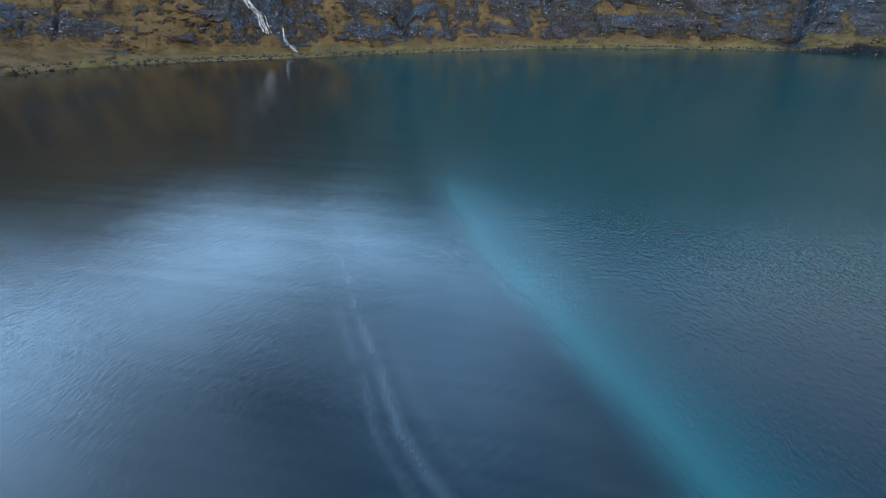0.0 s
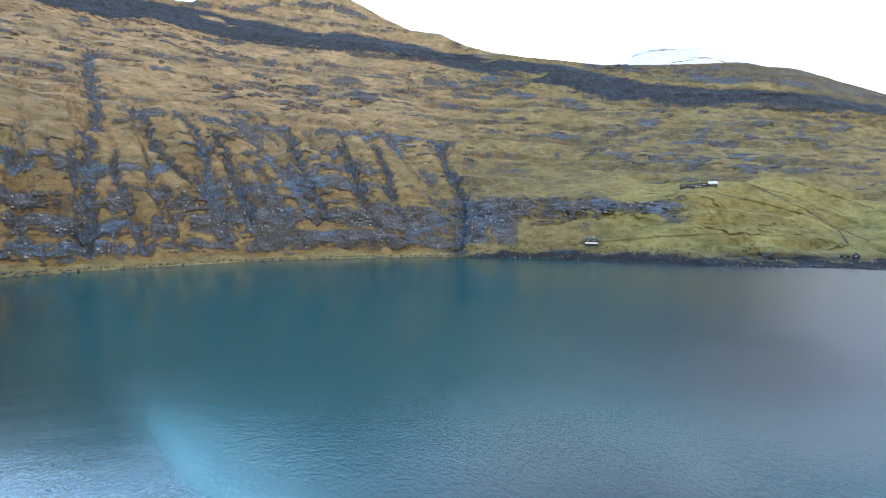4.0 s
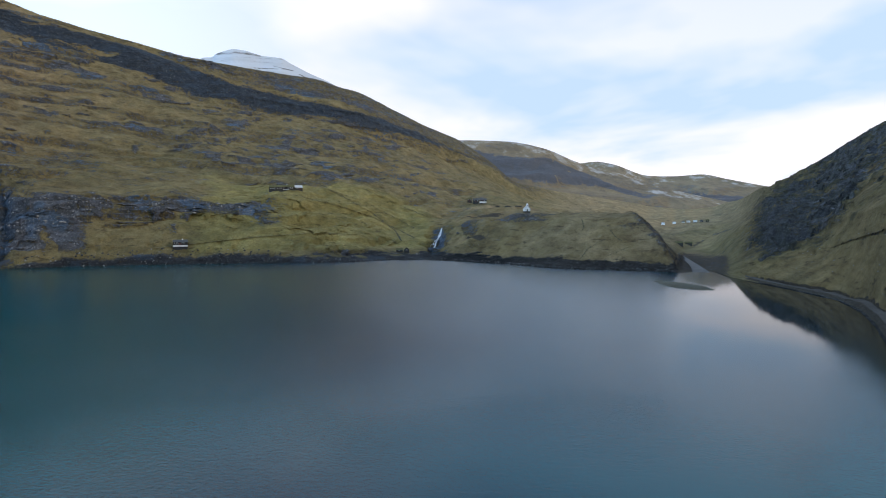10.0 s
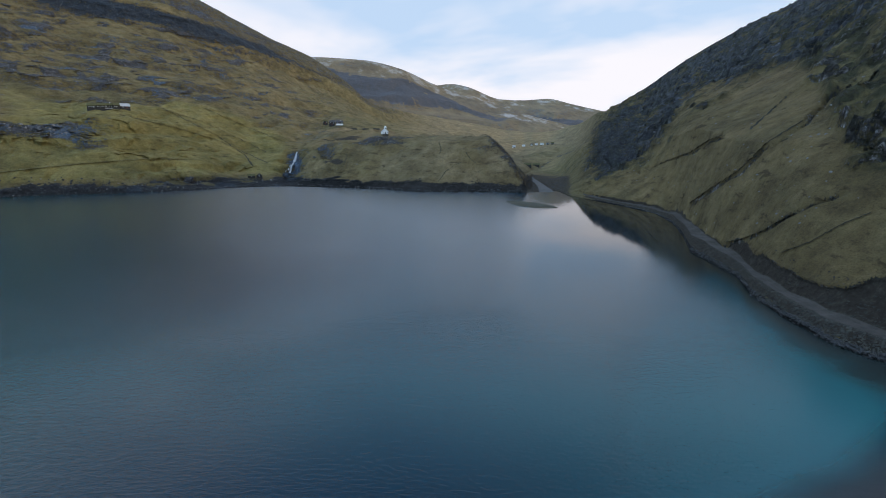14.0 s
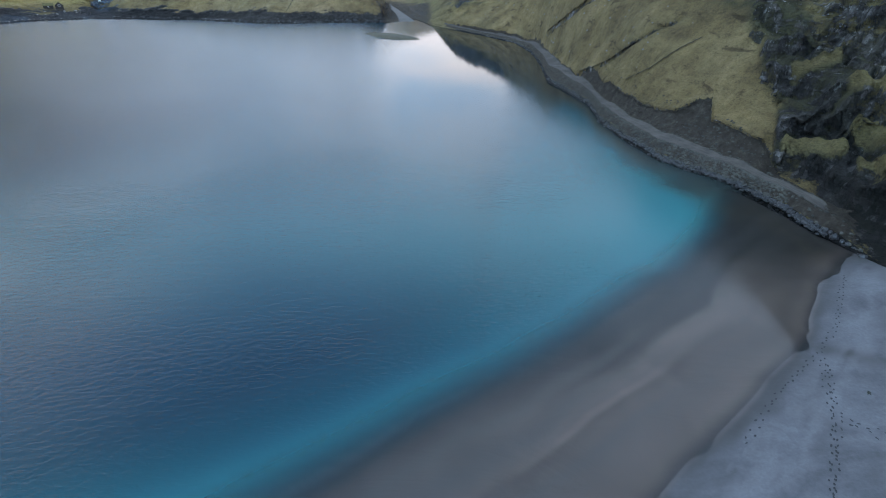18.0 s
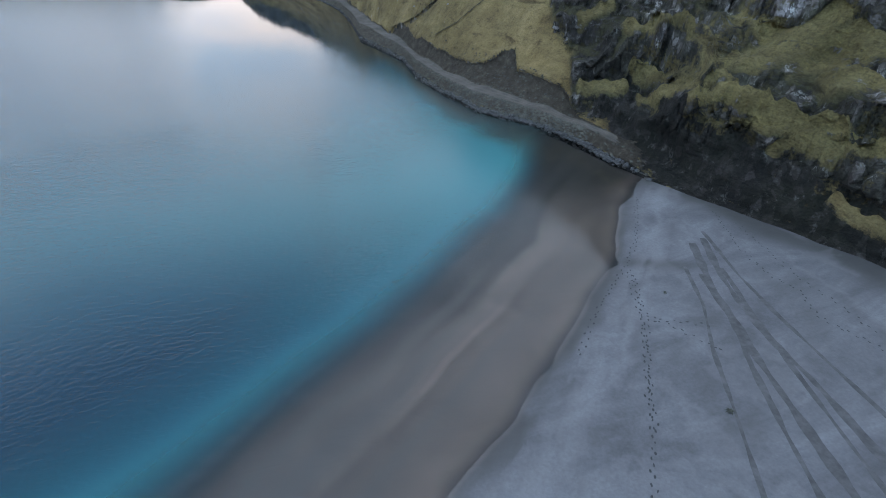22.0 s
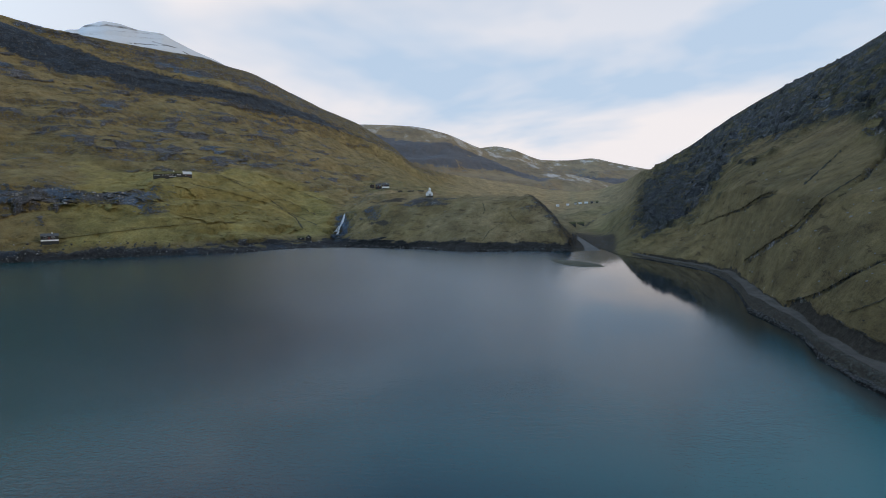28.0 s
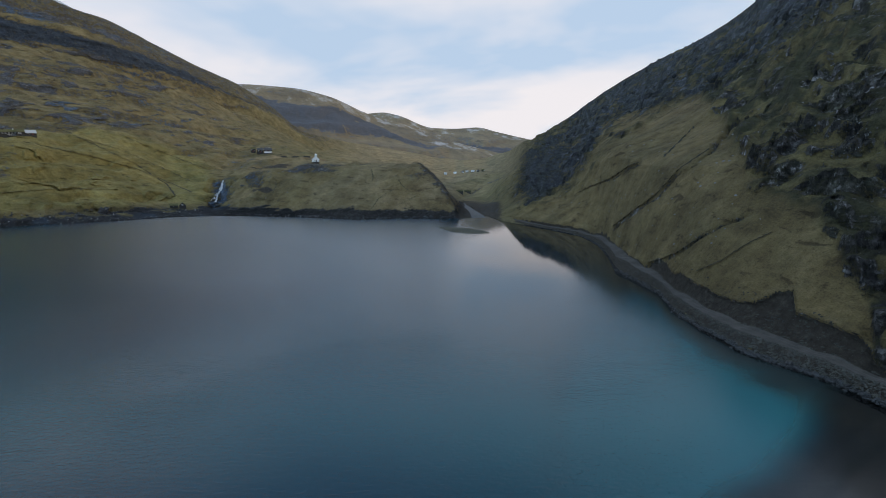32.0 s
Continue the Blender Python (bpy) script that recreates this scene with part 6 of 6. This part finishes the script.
for i in range(280):
    b = 107 + 27.5 * rnd.random() ** 0.8
    z = rnd.choice((rnd.uniform(0.98, 1.16), rnd.uniform(1.05, 1.46)))
    p = bank_place(b, z)
    low_down = z < 1.13
    size = rnd.uniform(0.16, 0.45) if not low_down else rnd.uniform(0.2, 0.6)
    ob = new("stone", rnd.choice(WET_STONES if low_down else STONES))
    ob.matrix_world = Matrix.Translation((p.x, p.y, p.z + size * 0.12)) @ Euler((rnd.uniform(-0.3, 0.3), rnd.uniform(-0.3, 0.3), rnd.uniform(0, 6.3))).to_matrix().to_4x4() @ Matrix.Scale(size, 4)
    tagged(ob, "dark wet boulder at the waterline of the shore" if low_down else "grey basalt boulder on the bank below the road", "boulder", group="boulders along the shore road")


def stone_field(name, label, places, mat, seed):
    """Many small stones in one mesh."""
    rnd = random.Random(seed)
    base = stone_mesh(seed, mat)
    bv = np.array([v.co[:] for v in base.vertices]); bf = np.array([p.vertices[:] for p in base.polygons])
    vs, fs = [], []
    for k, (p, size) in enumerate(places):
        a = rnd.uniform(0, 6.3)
        rot = np.array([[math.cos(a), -math.sin(a), 0], [math.sin(a), math.cos(a), 0], [0, 0, 1]])
        vs.append(bv @ rot.T * size * np.array([rnd.uniform(0.7, 1.3), 1, rnd.uniform(0.7, 1.2)]) + np.array(p[:]))
        fs.append(bf + k * len(bv))
    me = bpy.data.meshes.new(name)
    me.from_pydata(np.concatenate(vs).tolist(), [], np.concatenate(fs).tolist())
    me.materials.append(mat)
    return tagged(new(name, me), label, "stones", kind="stuff")


stone_field("shore_cobbles", "grey cobbles strewn over the bank below the road", [(bank_place(rnd.uniform(95, 127), 1.08 + 0.4 * rnd.random() ** 1.2), 0.07 + 0.28 * rnd.random() ** 3) for _ in range(6500)], STONE, 301)
stone_field("scree", "loose pale stones on the raw earth bank above the road", [(bank_place(rnd.gauss(118.5, 4.5), 1.97 + 0.2 * rnd.random() ** 1.5), 0.06 + 0.3 * rnd.random() ** 3) for _ in range(700)], STONE, 302)
stone_field("waterline_stones", "dark wet stones along the water's edge", [(bank_place(rnd.uniform(97, 131), rnd.uniform(0.8, 1.14)), rnd.uniform(0.15, 0.5)) for _ in range(3600)], DARK_STONE, 303)
stone_field("far_shore_stones", "dark boulders along the far shore", [(bank_place(rnd.uniform(-45, 87), rnd.uniform(0.95, 1.3)), rnd.uniform(0.4, 1.6)) for _ in range(1300)], DARK_STONE, 304)
stone_field("pale_shore_stones", "pale lichen-covered boulders along the far shore", [(bank_place(b, rnd.uniform(1.0, 1.3)), 0.25 + 0.7 * rnd.random() ** 3) for b in [rnd.choice((25, 34, 38, 45, 51, 54, 57, 72, 79)) + rnd.gauss(0, 2.2) for _ in range(240)]], PALE_STONE, 305)
stone_field("river_stones", "dark stones along the banks of the river mouth", [(Vector((r * math.sin(radians(b)), r * math.cos(radians(b)), ground(b, r))), 0.3 + 1.1 * rnd.random() ** 2) for b, r in [(rnd.uniform(86.9, 91.5), rnd.uniform(470, 640)) for _ in range(420)]], DARK_STONE, 308)
# flecks of pale rock on the ledges, and boulders come to rest on the grass
flecks = np.argwhere((rock[:, ::3] > 0.45) & (AW[:, ::3] > -42) & (AW[:, ::3] < 62) & (ZN[:, ::3] > 1.5) & (ZN[:, ::3] < 7) & (RR[:, ::3] < 800) & (crag[:, ::3] > 0.52))
rnd_flecks = [flecks[int(rnd.random() * len(flecks))] for _ in range(1900)]
stone_field("ledge_stones", "pale blocks of fallen rock on the dark ledges", [(Vector((X[i, 3 * j], Y[i, 3 * j], Z2[i, 3 * j])), 0.3 + 1.5 * rnd.random() ** 5) for i, j in rnd_flecks], PALE_STONE, 306)
flecks = np.argwhere((rock[:, ::3] > 0.42) & (foot[:, ::3] < 0.3) & (crag[:, ::3] > 0.5) & (AW[:, ::3] > 98) & (AW[:, ::3] < 150) & (ZN[:, ::3] > 2.3) & (ZN[:, ::3] < 7) & (RR[:, ::3] > 135) & (RR[:, ::3] < 420))
rnd_flecks = [flecks[int(rnd.random() * len(flecks))] for _ in range(2400)]
stone_field("crag_stones", "pale broken blocks scattered over the crags", [(Vector((X[i, 3 * j], Y[i, 3 * j], Z2[i, 3 * j])), (0.07 + 0.24 * rnd.random() ** 4) * (0.5 + float(RR[i, 3 * j]) / 260)) for i, j in rnd_flecks], ROUGH_STONE, 307)
for _ in range(110):
    b = rnd.uniform(96.5, 114)
    el = rnd.uniform(-7.0, 4.0) if b > 103 else rnd.uniform(-4.4, 0.0)
    p = on_land(b, el)
    if p.length < 120 or p.z < 5:
        continue
    size = rnd.uniform(0.2, 0.6)
    ob = new("slope_boulder", rnd.choice(PALE_STONES))
    ob.matrix_world = Matrix.Translation((p.x, p.y, p.z + size * 0.15)) @ Euler((rnd.uniform(-0.3, 0.3), rnd.uniform(-0.3, 0.3), rnd.uniform(0, 6.3))).to_matrix().to_4x4() @ Matrix.Scale(size, 4)
    tagged(ob, "pale boulder lying on the steep grass slope", "boulder", group="boulders on the grass slope")


# ---- gravel bar at the river mouth ----
def gravel_bar():
    bm = bmesh.new()
    a, b = Vector((371, 31, 0)), Vector((331, -3, 0))
    along, n, m = b - a, 60, 12
    side = Vector((-along.y, along.x, 0)).normalized()
    grid = []
    for i in range(n + 1):
        t = i / n
        w = 9.0 * math.sin(math.pi * min(1, t * 0.92 + 0.04)) ** 0.8 * (0.55 + 0.7 * t) * (1 + 0.25 * noise.noise((t * 7, 0, 0)))
        row = []
        for j in range(m + 1):
            s = j / m * 2 - 1
            h = 1.5 * (1 - s ** 4) * math.sin(math.pi * min(1, t * 0.94 + 0.03)) - 0.15 + 0.12 * noise.noise((t * 30, s * 3, 1))
            row.append(bm.verts.new(a + along * t + side * (s * w - 2 * math.sin(t * 3)) + Vector((0, 0, h))))
        grid.append(row)
    for r0, r1 in zip(grid[:-1], grid[1:]):
        for j in range(m):
            bm.faces.new((r0[j], r1[j], r1[j + 1], r0[j + 1])).smooth = True
    bmesh.ops.recalc_face_normals(bm, faces=bm.faces[:])
    return tagged(part("gravel_bar", bm, BAR), "low dark gravel bar off the river mouth", "gravel bar", kind="structure")


gravel_bar()


# ---- marks on the beach ----
def sand_top(x, y):
    x, y = np.array([x], float), np.array([y], float)
    wd = -lagoon_floor(x, y)[0]
    z = np.where(wd < 0, np.clip(-wd * 0.03, 0, 1.1), -np.clip(wd * 0.045, 0, 0.75))
    return float((z + 0.12 * (fbm(x / 6, y / 6, x * 0, 3, 221) - 0.5) * (wd < 0))[0])


def along_line(line, step):
    """Places along a bent line, evenly spaced, with the heading at each."""
    out = []
    for (ax, ay), (bx, by) in zip(line[:-1], line[1:]):
        d = math.hypot(bx - ax, by - ay)
        n = max(1, int(d / step))
        for i in range(n):
            out.append((ax + (bx - ax) * i / n, ay + (by - ay) * i / n, math.atan2(by - ay, bx - ax)))
    return out


def tyre_track(line, width, label):
    bm = bmesh.new()
    pts = [Vector((x, y, sand_top(x, y) + 0.02)) for x, y, _ in along_line(line, 0.8)]
    ribbon(bm, pts, [width * (1.5 + 0.5 * math.sin(i * 0.37) + 0.25 * math.sin(i * 1.3)) for i in range(len(pts))], 0.02)
    return tagged(part("tyre_track", bm, TRACK), label, "tyre track", group="tyre tracks on the beach", kind="structure")


for line, w in (([(44, -52.4), (36, -47.5), (32, -45.6), (26, -42.6), (21, -40.4), (12, -36.6), (-10, -28)], 0.55), ([(44.5, -54.6), (37, -50), (32.4, -47.8), (26, -45.4), (21, -44.2), (13, -41.5), (-10, -34)], 0.5),
                ([(38, -48.0), (30, -44.4), (24, -40.6), (17, -36.6), (-5, -25)], 0.35), ([(38, -51.2), (30, -47.3), (24, -44.6), (16, -41), (-5, -32)], 0.3),
                ([(46, -56), (36, -51.8), (29, -49.5), (22, -47.6), (12, -45), (-8, -40)], 0.3), ([(40, -47.5), (33, -43.6), (27, -39), (20, -34.5), (4, -24)], 0.25)):
    tyre_track(line, w, "long curved tyre track pressed into the grey sand")


def footprints(line, stride, gap, label, seed):
    rnd = random.Random(seed)
    bm = bmesh.new()
    for i, (x, y, h) in enumerate(along_line(line, stride)):
        s = gap if i % 2 else -gap
        x, y = x - math.sin(h) * s + rnd.uniform(-0.18, 0.18), y + math.cos(h) * s + rnd.uniform(-0.18, 0.18)
        z = sand_top(x, y) + 0.045
        h += rnd.uniform(-0.3, 0.3)
        c, sn, l, w = math.cos(h), math.sin(h), rnd.uniform(0.12, 0.2), rnd.uniform(0.06, 0.1)
        ring = []
        for k in range(8):
            u, v = l * math.cos(k * math.pi / 4), w * math.sin(k * math.pi / 4)
            ring.append(bm.verts.new((x + u * c - v * sn, y + u * sn + v * c, z)))
        mid = bm.verts.new((x, y, z - 0.03))
        for k in range(8):
            bm.faces.new((ring[k], ring[(k + 1) % 8], mid))
    return tagged(part("footprint_trail", bm, PRINT), label, "footprints", kind="stuff")


for k, (line, stride, gap) in enumerate((([(58, -55), (52, -50), (47, -46), (43.5, -41.8), (40, -39.5), (33.5, -36), (28, -32), (20, -26), (10, -18)], 0.55, 0.16),
                                         ([(40.6, -40.6), (34.4, -36.9), (29, -33), (21, -27)], 0.55, 0.14), ([(42, -40), (39.6, -36.5), (37, -33), (31, -26.5)], 0.6, 0.15),
                                         ([(33, -37), (32, -39), (30, -42)], 0.6, 0.15), ([(34, -37), (30, -38.5), (26, -40)], 0.7, 0.15),
                                         ([(50, -62), (41, -57), (35, -55.2), (31, -55.6), (27, -53), (21, -54), (5, -52)], 0.6, 0.15), ([(46, -62), (34, -58), (28, -57), (23, -56), (8, -55)], 0.75, 0.14))):
    footprints(line, stride, gap, "trail of dark footprints across the grey sand", 400 + k)


def seaweed_clump(x, y, size, seed):
    rnd = random.Random(seed)
    bm = bmesh.new()
    for _ in range(26):
        a, l, w = rnd.uniform(0, 6.3), size * rnd.uniform(0.4, 1.0), 0.06
        p0 = Vector((x, y, sand_top(x, y) + 0.06)); d = Vector((math.cos(a), math.sin(a), 0)); s = Vector((-d.y, d.x, 0)) * w
        q, e = p0 + d * l * 0.5 + Vector((0, 0, 0.10)), p0 + d * l
        v = [bm.verts.new(p0 - s), bm.verts.new(p0 + s), bm.verts.new(q - s), bm.verts.new(q + s), bm.verts.new(e)]
        bm.faces.new((v[0], v[1], v[3], v[2])); bm.faces.new((v[2], v[3], v[4]))
    return tagged(part("seaweed_clump", bm, WEED), "small dark clump of seaweed on the sand", "seaweed")


seaweed_clump(20.6, -34.4, 0.55, 1)
seaweed_clump(36.5, -41.4, 0.35, 2)
